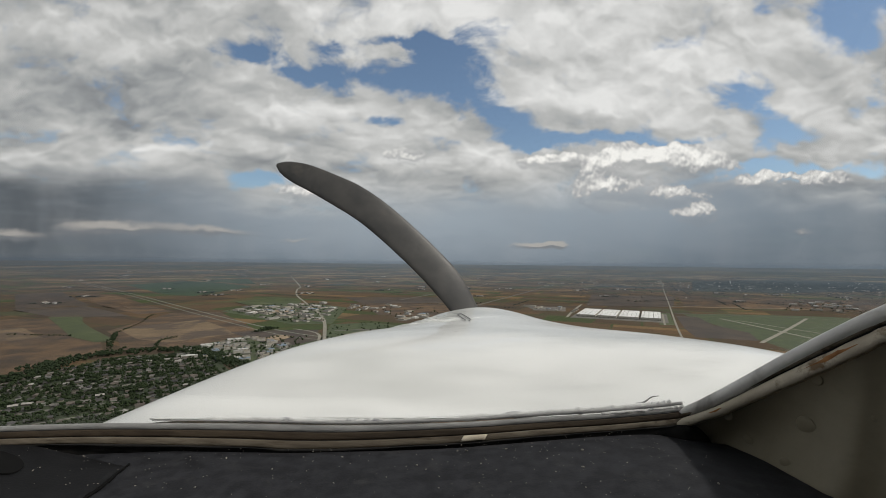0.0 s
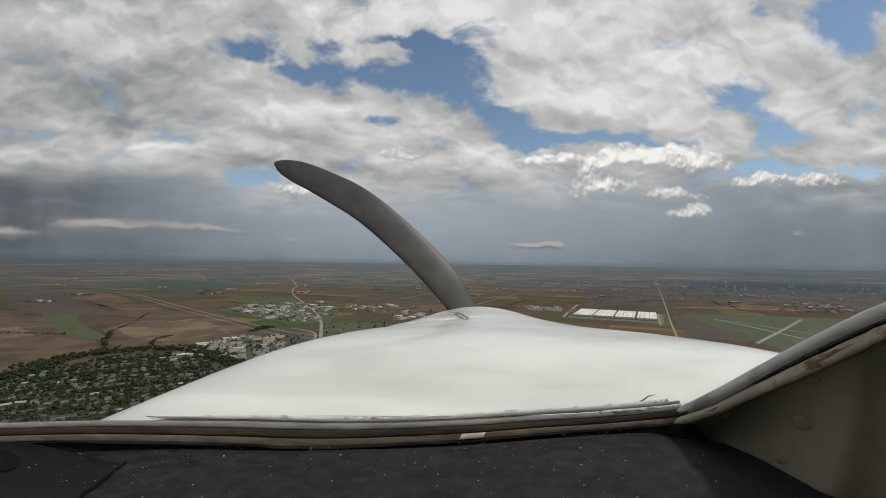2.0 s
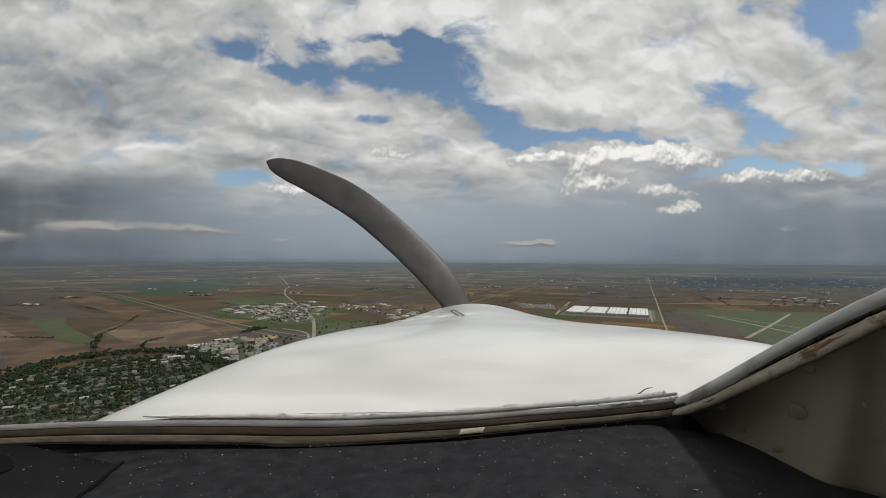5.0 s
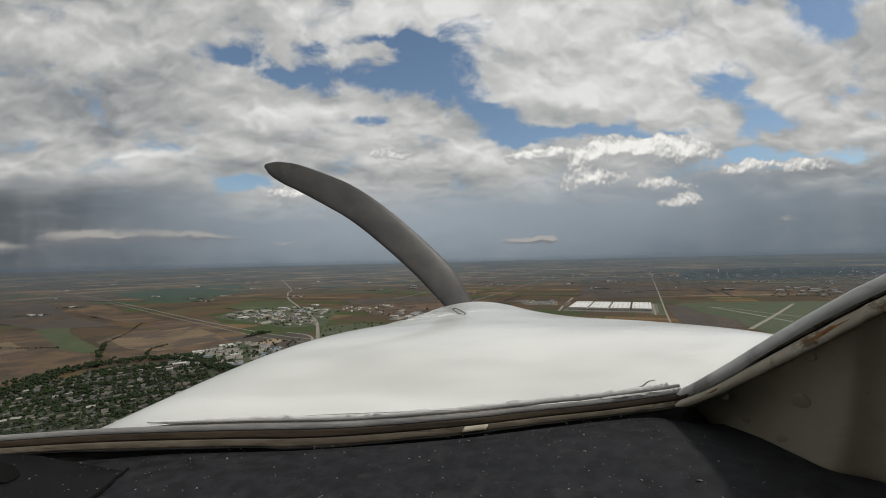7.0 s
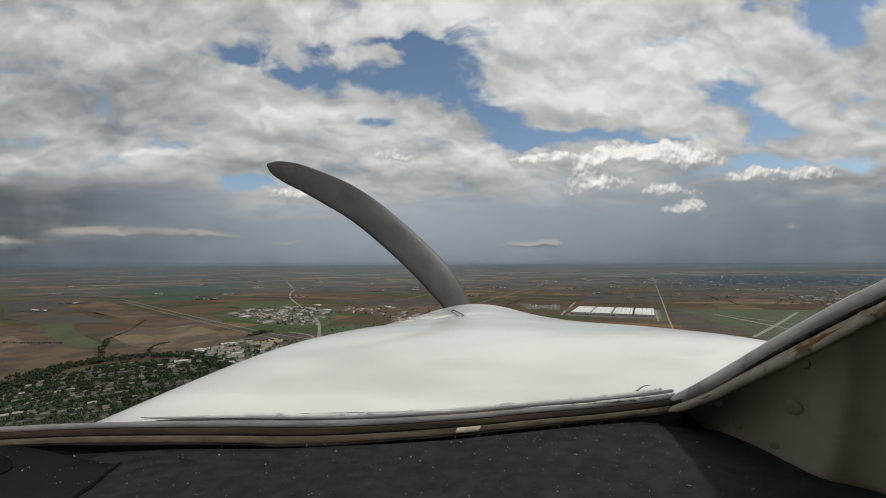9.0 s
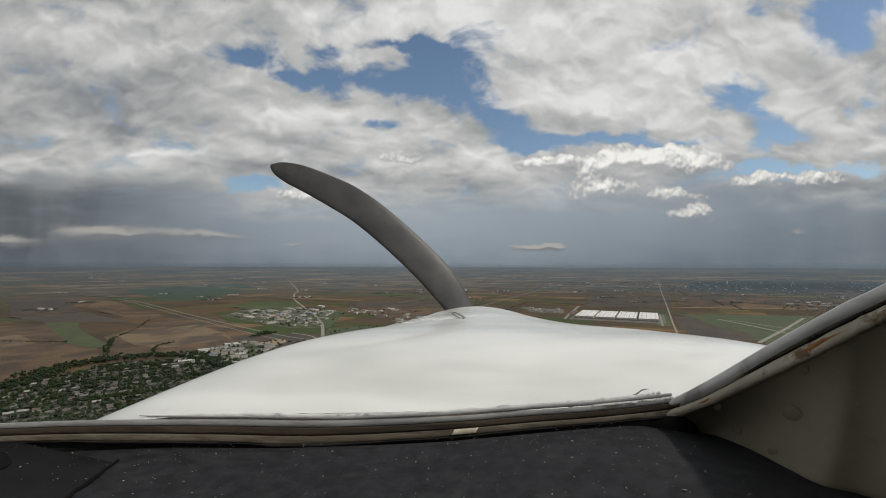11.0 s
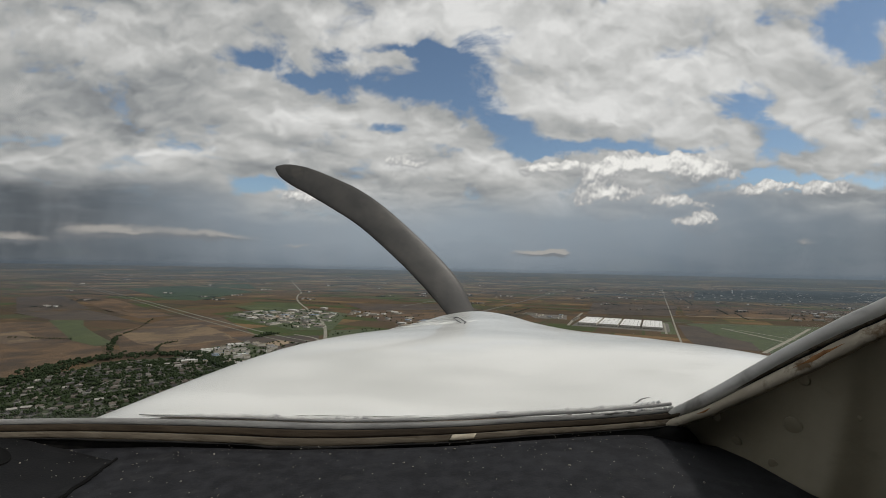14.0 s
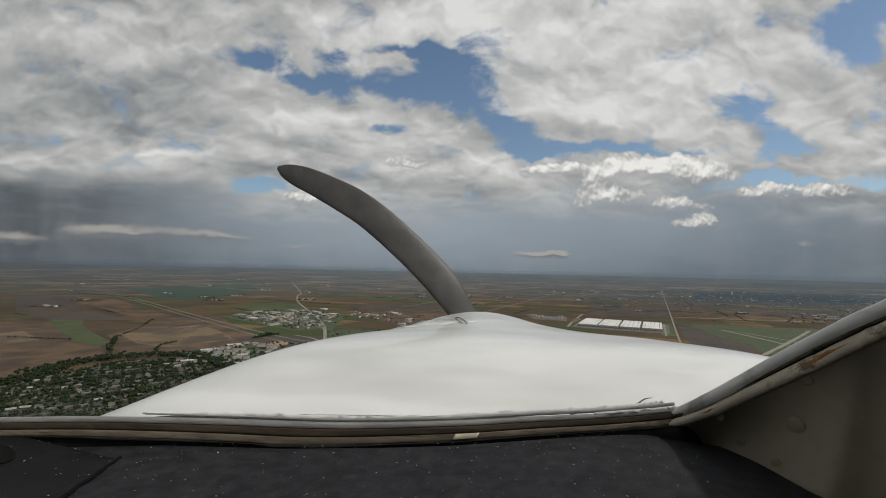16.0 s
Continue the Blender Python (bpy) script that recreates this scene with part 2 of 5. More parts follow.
# ---- materials ----
def surface(name, low, high, scale, rough=0.6, metal=0.0, bump=0.0, bump_scale=None, detail=6.0, stretch=(1, 1, 1), stain=None, stain_at=(0.55, 0.75), stain_scale=None, vary=0.0, coat=0.0, spread=(0.3, 0.7), spec=0.5):
    """A material with two-scale variation, optional stains, relief and a shift per object."""
    m = bpy.data.materials.new(name)
    m.use_nodes = True
    k = Nodes(m.node_tree)
    at = k.vec("MULTIPLY", k.put("ShaderNodeTexCoord").outputs["Object"], stretch)
    grain = k.noise(at, scale, detail, 0.6).outputs["Fac"]
    col = k.mix(k.step(grain, *spread), low, high)
    if stain:
        s = k.noise(at, stain_scale or scale * 0.23, 5.0, 0.65, 0.4).outputs["Fac"]
        col = k.mix(k.step(s, *stain_at), col, stain)
    if vary:
        r = k.put("ShaderNodeObjectInfo").outputs["Random"]
        hsv = k.put("ShaderNodeHueSaturation", {"Hue": k.math("MULTIPLY_ADD", r, 0.05 * vary, 0.5 - 0.025 * vary), "Saturation": 1.0, "Value": k.math("MULTIPLY_ADD", r, vary, 1 - vary / 2), "Color": col})
        col = hsv.outputs[0]
    b = k.put("ShaderNodeBsdfPrincipled", {"Base Color": col, "Metallic": metal, "Roughness": k.math("MULTIPLY_ADD", grain, 0.25, rough - 0.12, clamp=True), "Coat Weight": coat, "Specular IOR Level": spec})
    if bump:
        h = k.noise(at, bump_scale or scale * 3, 5.0, 0.6).outputs["Fac"]
        bn = k.put("ShaderNodeBump", {"Height": h, "Strength": bump, "Distance": 0.3 / (bump_scale or scale * 3)})
        k.t.links.new(bn.outputs[0], b.inputs["Normal"])
    k.put("ShaderNodeOutputMaterial", {0: b.outputs[0]})
    return m


def pick(name, stops, rough=0.8):
    """A colour chosen per object from a few paints, with a weathered grain."""
    m = bpy.data.materials.new(name)
    m.use_nodes = True
    k = Nodes(m.node_tree)
    r = k.put("ShaderNodeObjectInfo").outputs["Random"]
    col = k.ramp(r, [(i / len(stops), c) for i, c in enumerate(stops)], "CONSTANT")
    g = k.noise(k.put("ShaderNodeTexCoord").outputs["Object"], 0.7, 5.0, 0.6).outputs["Fac"]
    col = k.mix(1.0, col, k.ramp(g, [(0.3, (0.75, 0.75, 0.75)), (0.7, (1, 1, 1))]), "MULTIPLY")
    b = k.put("ShaderNodeBsdfPrincipled", {"Base Color": col, "Roughness": rough})
    k.put("ShaderNodeOutputMaterial", {0: b.outputs[0]})
    return m


def pick_island(name, stops, rough=0.8):
    """As pick(), but for joined pieces."""
    m = bpy.data.materials.new(name)
    m.use_nodes = True
    k = Nodes(m.node_tree)
    r = k.put("ShaderNodeNewGeometry").outputs["Random Per Island"]
    col = k.ramp(r, [(i / len(stops), c) for i, c in enumerate(stops)], "CONSTANT")
    b = k.put("ShaderNodeBsdfPrincipled", {"Base Color": col, "Roughness": rough})
    k.put("ShaderNodeOutputMaterial", {0: b.outputs[0]})
    return m


def farmland():
    """Tilled and green fields in a turned grid, read from the plan's own coordinates in kilometres."""
    m = bpy.data.materials.new("farmland")
    m.use_nodes = True
    k = Nodes(m.node_tree)
    at = k.put("ShaderNodeUVMap", uv_map="plan").outputs[0]
    bent = k.vec("ADD", at, k.vec("SCALE", k.vec("SUBTRACT", k.noise(at, 2.2, 4.0, 0.5).outputs["Color"], (0.5, 0.5, 0.5)), scale=0.05))
    grid = k.put("ShaderNodeMapping", {"Vector": bent, "Rotation": (0, 0, radians(24.0)), "Location": (0.13, 0.31, 0)}).outputs[0]
    lots = k.put("ShaderNodeTexBrick", {"Vector": grid, "Color1": (0, 0, 0, 1), "Color2": (1, 1, 1, 1), "Mortar": (0.5, 0.5, 0.5, 1), "Scale": 1.0, "Mortar Size": 0.0, "Brick Width": 0.81, "Row Height": 0.405}, offset=0.3, squash=1.6, squash_frequency=3).outputs["Color"]
    small = k.put("ShaderNodeTexBrick", {"Vector": grid, "Color1": (0, 0, 0, 1), "Color2": (1, 1, 1, 1), "Mortar": (0.5, 0.5, 0.5, 1), "Scale": 1.0, "Mortar Size": 0.006, "Brick Width": 0.37, "Row Height": 0.21}, offset=0.45, squash=0.6, squash_frequency=2)
    mixed = k.math("FRACT", k.math("ADD", k.math("MULTIPLY", lots, 0.72), k.math("MULTIPLY", small.outputs["Color"], 0.33)))
    col = k.ramp(mixed, [
        (0.0, (0.083, 0.058, 0.042)), (0.16, (0.058, 0.046, 0.040)), (0.30, (0.105, 0.070, 0.045)), (0.42, (0.070, 0.053, 0.041)),
        (0.54, (0.155, 0.105, 0.062)), (0.60, (0.075, 0.055, 0.041)), (0.72, (0.045, 0.066, 0.028)), (0.79, (0.092, 0.064, 0.045)), (0.92, (0.052, 0.050, 0.040)),
    ], "CONSTANT")
    # soil moisture, drainage streaks and grain
    wet = k.noise(at, 5.0, 7.0, 0.62, 0.6).outputs["Fac"]
    col = k.mix(k.step(wet, 0.40, 0.72, 0.0, 0.55), col, (0.050, 0.042, 0.036))
    dry = k.noise(k.vec("MULTIPLY", grid, (1.0, 3.5, 1.0)), 4.0, 6.0, 0.6, 0.3).outputs["Fac"]
    col = k.mix(k.step(dry, 0.56, 0.76, 0.0, 0.45), col, (0.150, 0.105, 0.068))
    rows = k.noise(k.vec("MULTIPLY", grid, (3.0, 60.0, 1.0)), 3.0, 3.0, 0.6).outputs["Fac"]
    col = k.mix(k.step(rows, 0.35, 0.7, 0.0, 0.22), col, (0.048, 0.040, 0.034))
    col = k.mix(k.math("MULTIPLY", small.outputs["Fac"], 0.5), col, (0.050, 0.062, 0.030))
    # woods and leafy creeks, thicker far out, their blue-grey colour imitating haze
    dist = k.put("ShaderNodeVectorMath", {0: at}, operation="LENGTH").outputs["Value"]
    wood_haze = k.noise(k.vec("MULTIPLY", at, (0.55, 0.55, 1.0)), 1.0, 8.0, 0.62, 0.8).outputs["Fac"]
    wood_haze = k.math("ADD", wood_haze, k.step(dist, 3.5, 22.0, 0.0, 0.17))
    col = k.mix(k.step(wood_haze, 0.60, 0.68, 0.0, 0.90), col, (0.052, 0.066, 0.078))
    # far country in long bands: stubble, crops and hazed timber, stretched to fit the camera's view
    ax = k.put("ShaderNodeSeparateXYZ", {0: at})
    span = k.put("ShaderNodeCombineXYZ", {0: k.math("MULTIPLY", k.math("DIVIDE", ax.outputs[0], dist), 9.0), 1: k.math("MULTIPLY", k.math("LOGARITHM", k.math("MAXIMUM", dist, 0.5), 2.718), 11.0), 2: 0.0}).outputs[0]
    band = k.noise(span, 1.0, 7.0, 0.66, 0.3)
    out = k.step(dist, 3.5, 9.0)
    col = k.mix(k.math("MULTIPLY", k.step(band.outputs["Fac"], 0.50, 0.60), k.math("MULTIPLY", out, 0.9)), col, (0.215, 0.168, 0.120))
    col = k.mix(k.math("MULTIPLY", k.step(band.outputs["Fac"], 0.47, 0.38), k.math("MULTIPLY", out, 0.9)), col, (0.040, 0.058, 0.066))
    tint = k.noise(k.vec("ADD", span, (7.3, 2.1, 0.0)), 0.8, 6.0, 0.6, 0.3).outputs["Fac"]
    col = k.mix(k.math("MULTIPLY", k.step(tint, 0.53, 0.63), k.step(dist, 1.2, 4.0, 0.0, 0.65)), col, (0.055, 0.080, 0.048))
    col = k.mix(1.0, col, (1.24, 1.19, 1.03), "MULTIPLY")
    b = k.put("ShaderNodeBsdfPrincipled", {"Base Color": col, "Roughness": 0.95, "Specular IOR Level": 0.1})
    k.put("ShaderNodeOutputMaterial", {0: b.outputs[0]})
    return m


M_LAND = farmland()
M_SOIL = surface("tilled_soil", (0.046, 0.031, 0.019), (0.138, 0.084, 0.043), 0.008, 0.95, detail=10, spread=(0.36, 0.66), stain=(0.044, 0.035, 0.029), stain_scale=0.004, stain_at=(0.52, 0.72))
M_SOIL_DARK = surface("dark_soil", (0.042, 0.034, 0.029), (0.076, 0.058, 0.044), 0.008, 0.95, detail=10, spread=(0.36, 0.66), stain=(0.09, 0.062, 0.034), stain_scale=0.003)
M_SOIL_TAN = surface("stubble", (0.115, 0.078, 0.045), (0.20, 0.140, 0.080), 0.008, 0.95, detail=9, stain=(0.075, 0.054, 0.038), stain_scale=0.005, stain_at=(0.46, 0.6))
M_CROP = surface("young_crop", (0.020, 0.042, 0.018), (0.032, 0.058, 0.024), 0.008, 0.9, detail=8, stain=(0.05, 0.06, 0.03), stain_scale=0.004)
M_GRASS = surface("meadow_grass", (0.036, 0.051, 0.017), (0.066, 0.084, 0.029), 0.012, 0.9, detail=8, stain=(0.10, 0.105, 0.05), stain_scale=0.006)
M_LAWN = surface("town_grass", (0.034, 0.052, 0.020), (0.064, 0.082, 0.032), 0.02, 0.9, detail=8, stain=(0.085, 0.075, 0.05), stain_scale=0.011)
# darker copy of the town grass, with the yards' shade put into its colour
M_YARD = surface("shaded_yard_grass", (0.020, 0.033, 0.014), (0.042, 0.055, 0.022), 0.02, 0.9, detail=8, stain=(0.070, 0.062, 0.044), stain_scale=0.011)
M_ROAD = surface("worn_asphalt", (0.10, 0.095, 0.085), (0.15, 0.14, 0.125), 0.05, 0.9)
M_VERGE_ROAD = surface("grey_green_highway", (0.13, 0.135, 0.105), (0.19, 0.19, 0.155), 0.03, 0.9)
M_CONCRETE = surface("pale_concrete", (0.20, 0.19, 0.155), (0.28, 0.26, 0.21), 0.03, 0.85, stain=(0.2, 0.19, 0.16))
M_LOT = surface("parking_lot", (0.10, 0.094, 0.082), (0.16, 0.150, 0.13), 0.02, 0.9, stain=(0.26, 0.24, 0.2), stain_scale=0.01)
M_GRAVEL = surface("bare_earth", (0.24, 0.18, 0.115), (0.33, 0.25, 0.165), 0.02, 0.95)
M_ROOF_WHITE = surface("white_membrane_roof", (0.62, 0.62, 0.60), (0.76, 0.76, 0.74), 0.02, 0.7, stain=(0.5, 0.5, 0.48), stain_scale=0.012)
M_WALL_PALE = surface("pale_wall_panel", (0.34, 0.32, 0.28), (0.46, 0.44, 0.39), 0.1, 0.8)
M_ROOFS = pick("house_roof", [(0.07, 0.066, 0.062), (0.105, 0.088, 0.074), (0.052, 0.05, 0.05), (0.13, 0.112, 0.095), (0.085, 0.08, 0.08), (0.17, 0.158, 0.145)], 0.95)
M_WALLS = pick("house_wall", [(0.22, 0.205, 0.18), (0.16, 0.14, 0.11), (0.40, 0.39, 0.36), (0.17, 0.15, 0.13), (0.27, 0.24, 0.20)], 0.9)
M_SHEDS = pick("shed_roof", [(0.40, 0.39, 0.37), (0.24, 0.225, 0.20), (0.62, 0.61, 0.58), (0.17, 0.16, 0.15), (0.33, 0.30, 0.25), (0.20, 0.26, 0.33), (0.30, 0.26, 0.20), (0.22, 0.18, 0.14)], 0.8)
M_FARM = pick_island("far_roof", [(0.6, 0.6, 0.58), (0.35, 0.33, 0.3), (0.5, 0.48, 0.45), (0.22, 0.2, 0.19), (0.45, 0.4, 0.33)], 0.8)
M_ROOF_MIX = pick_island("mixed_roof", [(0.05, 0.047, 0.044), (0.085, 0.072, 0.06), (0.16, 0.145, 0.13), (0.13, 0.112, 0.095), (0.30, 0.285, 0.26), (0.085, 0.08, 0.08)], 0.95)
M_FAR_GREEN = surface("far_leafy_ground", (0.026, 0.034, 0.030), (0.042, 0.050, 0.042), 0.004, 0.95, detail=9, stain=(0.06, 0.05, 0.04), stain_scale=0.003)
M_BARK = surface("bark", (0.06, 0.045, 0.03), (0.10, 0.08, 0.055), 2.0, 0.9)


def leafy(name, low, high):
    m = bpy.data.materials.new(name)
    m.use_nodes = True
    k = Nodes(m.node_tree)
    r = k.put("ShaderNodeNewGeometry").outputs["Random Per Island"]
    g = k.noise(k.put("ShaderNodeTexCoord").outputs["Object"], 0.8, 4.0, 0.65).outputs["Fac"]
    col = k.mix(k.math("MULTIPLY_ADD", r, 0.6, k.math("MULTIPLY", g, 0.4), clamp=True), low, high)
    b = k.put("ShaderNodeBsdfPrincipled", {"Base Color": col, "Roughness": 0.9, "Specular IOR Level": 0.15})
    k.put("ShaderNodeOutputMaterial", {0: b.outputs[0]})
    return m


M_LEAF = leafy("leaves", (0.018, 0.030, 0.013), (0.036, 0.051, 0.021))
M_LEAF_DARK = leafy("dark_leaves", (0.018, 0.030, 0.014), (0.034, 0.048, 0.022))
# far leaves greyed and blued, so that haze is put into their colour
M_FAR_LEAF = leafy("hazed_far_leaves", (0.040, 0.050, 0.046), (0.050, 0.061, 0.056))

# aircraft
M_PAINT = surface("white_cowl_paint", (0.56, 0.57, 0.55), (0.84, 0.845, 0.825), 2.6, 0.40, detail=3.0, stretch=(0.6, 1.5, 1), spread=(0.24, 0.62), stain=(0.50, 0.505, 0.48), stain_scale=4.5, stain_at=(0.50, 0.92), coat=0.5)
M_SEAM = surface("grey_seam", (0.24, 0.24, 0.235), (0.36, 0.36, 0.35), 40.0, 0.6)
M_SEALANT = surface("white_sealant", (0.55, 0.55, 0.54), (0.80, 0.80, 0.78), 30.0, 0.55, bump=0.6, bump_scale=90.0, stain=(0.25, 0.25, 0.27), stain_scale=22.0, stain_at=(0.56, 0.66))
M_ALU = surface("dull_aluminium", (0.26, 0.258, 0.254), (0.40, 0.396, 0.388), 14.0, 0.45, metal=0.35, bump=0.15, stretch=(1, 6, 6), stain=(0.22, 0.21, 0.20), stain_scale=7.0)
M_TRIM = surface("aged_cream_trim", (0.085, 0.070, 0.052), (0.165, 0.142, 0.110), 7.0, 0.62, stretch=(1, 9, 9), stain=(0.060, 0.046, 0.032), stain_scale=9.0, stain_at=(0.5, 0.66), bump=0.2, spec=0.15)
M_TRIM_DARK = surface("dirty_brown_trim", (0.030, 0.022, 0.015), (0.066, 0.050, 0.034), 7.0, 0.62, stretch=(1, 9, 9), stain=(0.032, 0.024, 0.017), stain_scale=9.0, stain_at=(0.5, 0.66), bump=0.2, spec=0.15)
# the cream trim again, stained too, with light painted in by a paler colour
M_TRIM_ARM = surface("lightened_arm_trim", (0.46, 0.40, 0.31), (0.62, 0.56, 0.45), 9.0, 0.6, stretch=(3, 3, 3), stain=(0.20, 0.13, 0.07), stain_scale=9.0, stain_at=(0.54, 0.68), bump=0.2)
# the dull aluminium again, lightened to put the arm's sky light into its colour
M_ALU_ARM = surface("lightened_arm_metal", (0.60, 0.59, 0.57), (0.76, 0.755, 0.73), 16.0, 0.45, metal=0.3, bump=0.15, stain=(0.28, 0.27, 0.25), stain_scale=9.0)
M_RUST = surface("rusted_trim", (0.20, 0.082, 0.026), (0.36, 0.170, 0.062), 60.0, 0.85, bump=0.4, stain=(0.34, 0.29, 0.22), stain_scale=40.0, stain_at=(0.55, 0.65))
M_RUBBER = surface("black_seal", (0.010, 0.010, 0.010), (0.022, 0.021, 0.02), 40.0, 0.7, bump=0.3, spec=0.18)
M_VINYL = surface("black_glareshield_vinyl", (0.0095, 0.0100, 0.0122), (0.0280, 0.0290, 0.0335), 55.0, 0.68, bump=0.35, bump_scale=420.0, stain=(0.045, 0.045, 0.046), stain_scale=26.0, stain_at=(0.52, 0.85), spec=0.18)
M_BEIGE = surface("beige_cabin_paint", (0.205, 0.180, 0.126), (0.270, 0.238, 0.170), 11.0, 0.55, bump=0.12, bump_scale=160.0, stain=(0.13, 0.115, 0.08), stain_scale=6.0)
M_BLADE = surface("black_blade_paint", (0.036, 0.035, 0.034), (0.068, 0.064, 0.059), 12.0, 0.5, bump=0.1, stain=(0.10, 0.09, 0.075), stain_scale=7.0)
M_SLOT = surface("slot_black", (0.002, 0.002, 0.002), (0.004, 0.004, 0.004), 20.0, 0.95, spec=0.18)
M_DUCT = surface("moulded_black_plastic", (0.0072, 0.0074, 0.0083), (0.0150, 0.0154, 0.0170), 14.0, 0.66, bump=0.3, bump_scale=300.0, stain=(0.024, 0.0225, 0.020), stain_scale=25.0, stain_at=(0.6, 0.75), spec=0.10)
M_DUST = surface("dust_crumb", (0.15, 0.14, 0.125), (0.36, 0.335, 0.29), 300.0, 0.9)
M_LATCH = surface("dark_latch_metal", (0.06, 0.06, 0.06), (0.14, 0.14, 0.14), 60.0, 0.45, metal=0.6)
M_LINING = surface("grey_cabin_lining", (0.10, 0.10, 0.095), (0.15, 0.145, 0.14), 6.0, 0.9)


def clear_pane():
    m = bpy.data.materials.new("clear_windscreen")
    m.use_nodes = True
    k = Nodes(m.node_tree)
    at = k.put("ShaderNodeTexCoord").outputs["Object"]
    smear = k.noise(at, 4.0, 6.0, 0.65, 1.0).outputs["Fac"]
    f = k.math("MULTIPLY", k.put("ShaderNodeFresnel", {"IOR": 1.35}).outputs[0], 0.35)
    g = k.put("ShaderNodeBsdfGlossy", {"Roughness": k.step(smear, 0.3, 0.8, 0.02, 0.10)})
    k.put("ShaderNodeOutputMaterial", {0: k.put("ShaderNodeMixShader", {0: f, 1: k.put("ShaderNodeBsdfTransparent").outputs[0], 2: g.outputs[0]}).outputs[0]})
    return m


M_PANE = clear_pane()


def haze_glow(foot, amount):
    """Glowing see-through haze added before the skyline to imitate distance; thickest at the horizon's height."""
    m = bpy.data.materials.new("haze_glow")
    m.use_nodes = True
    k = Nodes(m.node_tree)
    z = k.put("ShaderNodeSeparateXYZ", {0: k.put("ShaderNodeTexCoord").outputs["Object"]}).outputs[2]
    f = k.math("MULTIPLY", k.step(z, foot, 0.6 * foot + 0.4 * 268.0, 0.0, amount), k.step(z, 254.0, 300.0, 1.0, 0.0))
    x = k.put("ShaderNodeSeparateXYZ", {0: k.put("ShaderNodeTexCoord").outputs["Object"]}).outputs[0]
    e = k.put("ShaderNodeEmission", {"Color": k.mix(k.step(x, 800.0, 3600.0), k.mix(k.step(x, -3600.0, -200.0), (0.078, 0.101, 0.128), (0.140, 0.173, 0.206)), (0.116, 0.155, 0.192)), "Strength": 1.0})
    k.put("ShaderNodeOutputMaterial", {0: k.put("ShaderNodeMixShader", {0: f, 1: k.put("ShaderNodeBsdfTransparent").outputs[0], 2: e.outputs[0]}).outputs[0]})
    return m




# ---- building helpers ----
def mesh_of(bm, name, mat, smooth=False):
    me = bpy.data.meshes.new(name)
    bm.normal_update()
    bm.to_mesh(me)
    bm.free()
    me.materials.append(mat)
    if smooth:
        me.polygons.foreach_set("use_smooth", [True] * len(me.polygons))
    return me


def part(name, bm, mat, parent=None, label="", smooth=False):
    """One mesh object under a thing or a part."""
    ob = new(name, mesh_of(bm, name, mat, smooth))
    ob.parent = parent
    return tagged(ob, label)


def thing(name, at, label, category, group="", kind="", turn=0.0, scale=1.0):
    e = new(name)
    e.matrix_basis = pose(*at, 0, 0, turn) @ Matrix.Scale(scale, 4)
    return tagged(e, label, category, group, kind)


def box(bm, x0, y0, z0, x1, y1, z1):
    vs = [bm.verts.new((x, y, z)) for z in (z0, z1) for x, y in ((x0, y0), (x1, y0), (x1, y1), (x0, y1))]
    for f in ((3, 2, 1, 0), (4, 5, 6, 7), (0, 1, 5, 4), (1, 2, 6, 5), (2, 3, 7, 6), (3, 0, 4, 7)):
        bm.faces.new([vs[i] for i in f])


def smooth_line(pts, count):
    """Catmull-Rom through a few guide points."""
    pts = [Vector(p) for p in pts]
    ext = [2 * pts[0] - pts[1], *pts, 2 * pts[-1] - pts[-2]]
    res = []
    for i in range(count + 1):
        s = i / count * (len(pts) - 1)
        k = min(int(s), len(pts) - 2)
        f = s - k
        a, b, c, d = ext[k:k + 4]
        res.append(0.5 * (2 * b + (c - a) * f + (2 * a - 5 * b + 4 * c - d) * f * f + (3 * b - a - 3 * c + d) * f ** 3))
    return res


def sheet(rows, thick=None):
    """A skin over rows of points; with thick, a closed shell that is that much deeper."""
    bm = bmesh.new()
    def lay(rs):
        return [[bm.verts.new(p) for p in r] for r in rs]
    top = lay(rows)
    nr, nc = len(rows), len(rows[0])
    for i in range(nr - 1):
        for j in range(nc - 1):
            bm.faces.new((top[i][j], top[i][j + 1], top[i + 1][j + 1], top[i + 1][j]))
    if thick is not None:
        low = lay([[Vector(p) + Vector(thick) for p in r] for r in rows])
        for i in range(nr - 1):
            for j in range(nc - 1):
                bm.faces.new((low[i][j], low[i + 1][j], low[i + 1][j + 1], low[i][j + 1]))
        rim = [(0, j) for j in range(nc)] + [(i, nc - 1) for i in range(1, nr)] + [(nr - 1, j) for j in range(nc - 2, -1, -1)] + [(i, 0) for i in range(nr - 2, 0, -1)]
        for a, b in zip(rim, rim[1:] + rim[:1]):
            bm.faces.new((top[b[0]][b[1]], top[a[0]][a[1]], low[a[0]][a[1]], low[b[0]][b[1]]))
        bmesh.ops.recalc_face_normals(bm, faces=bm.faces)
    return bm


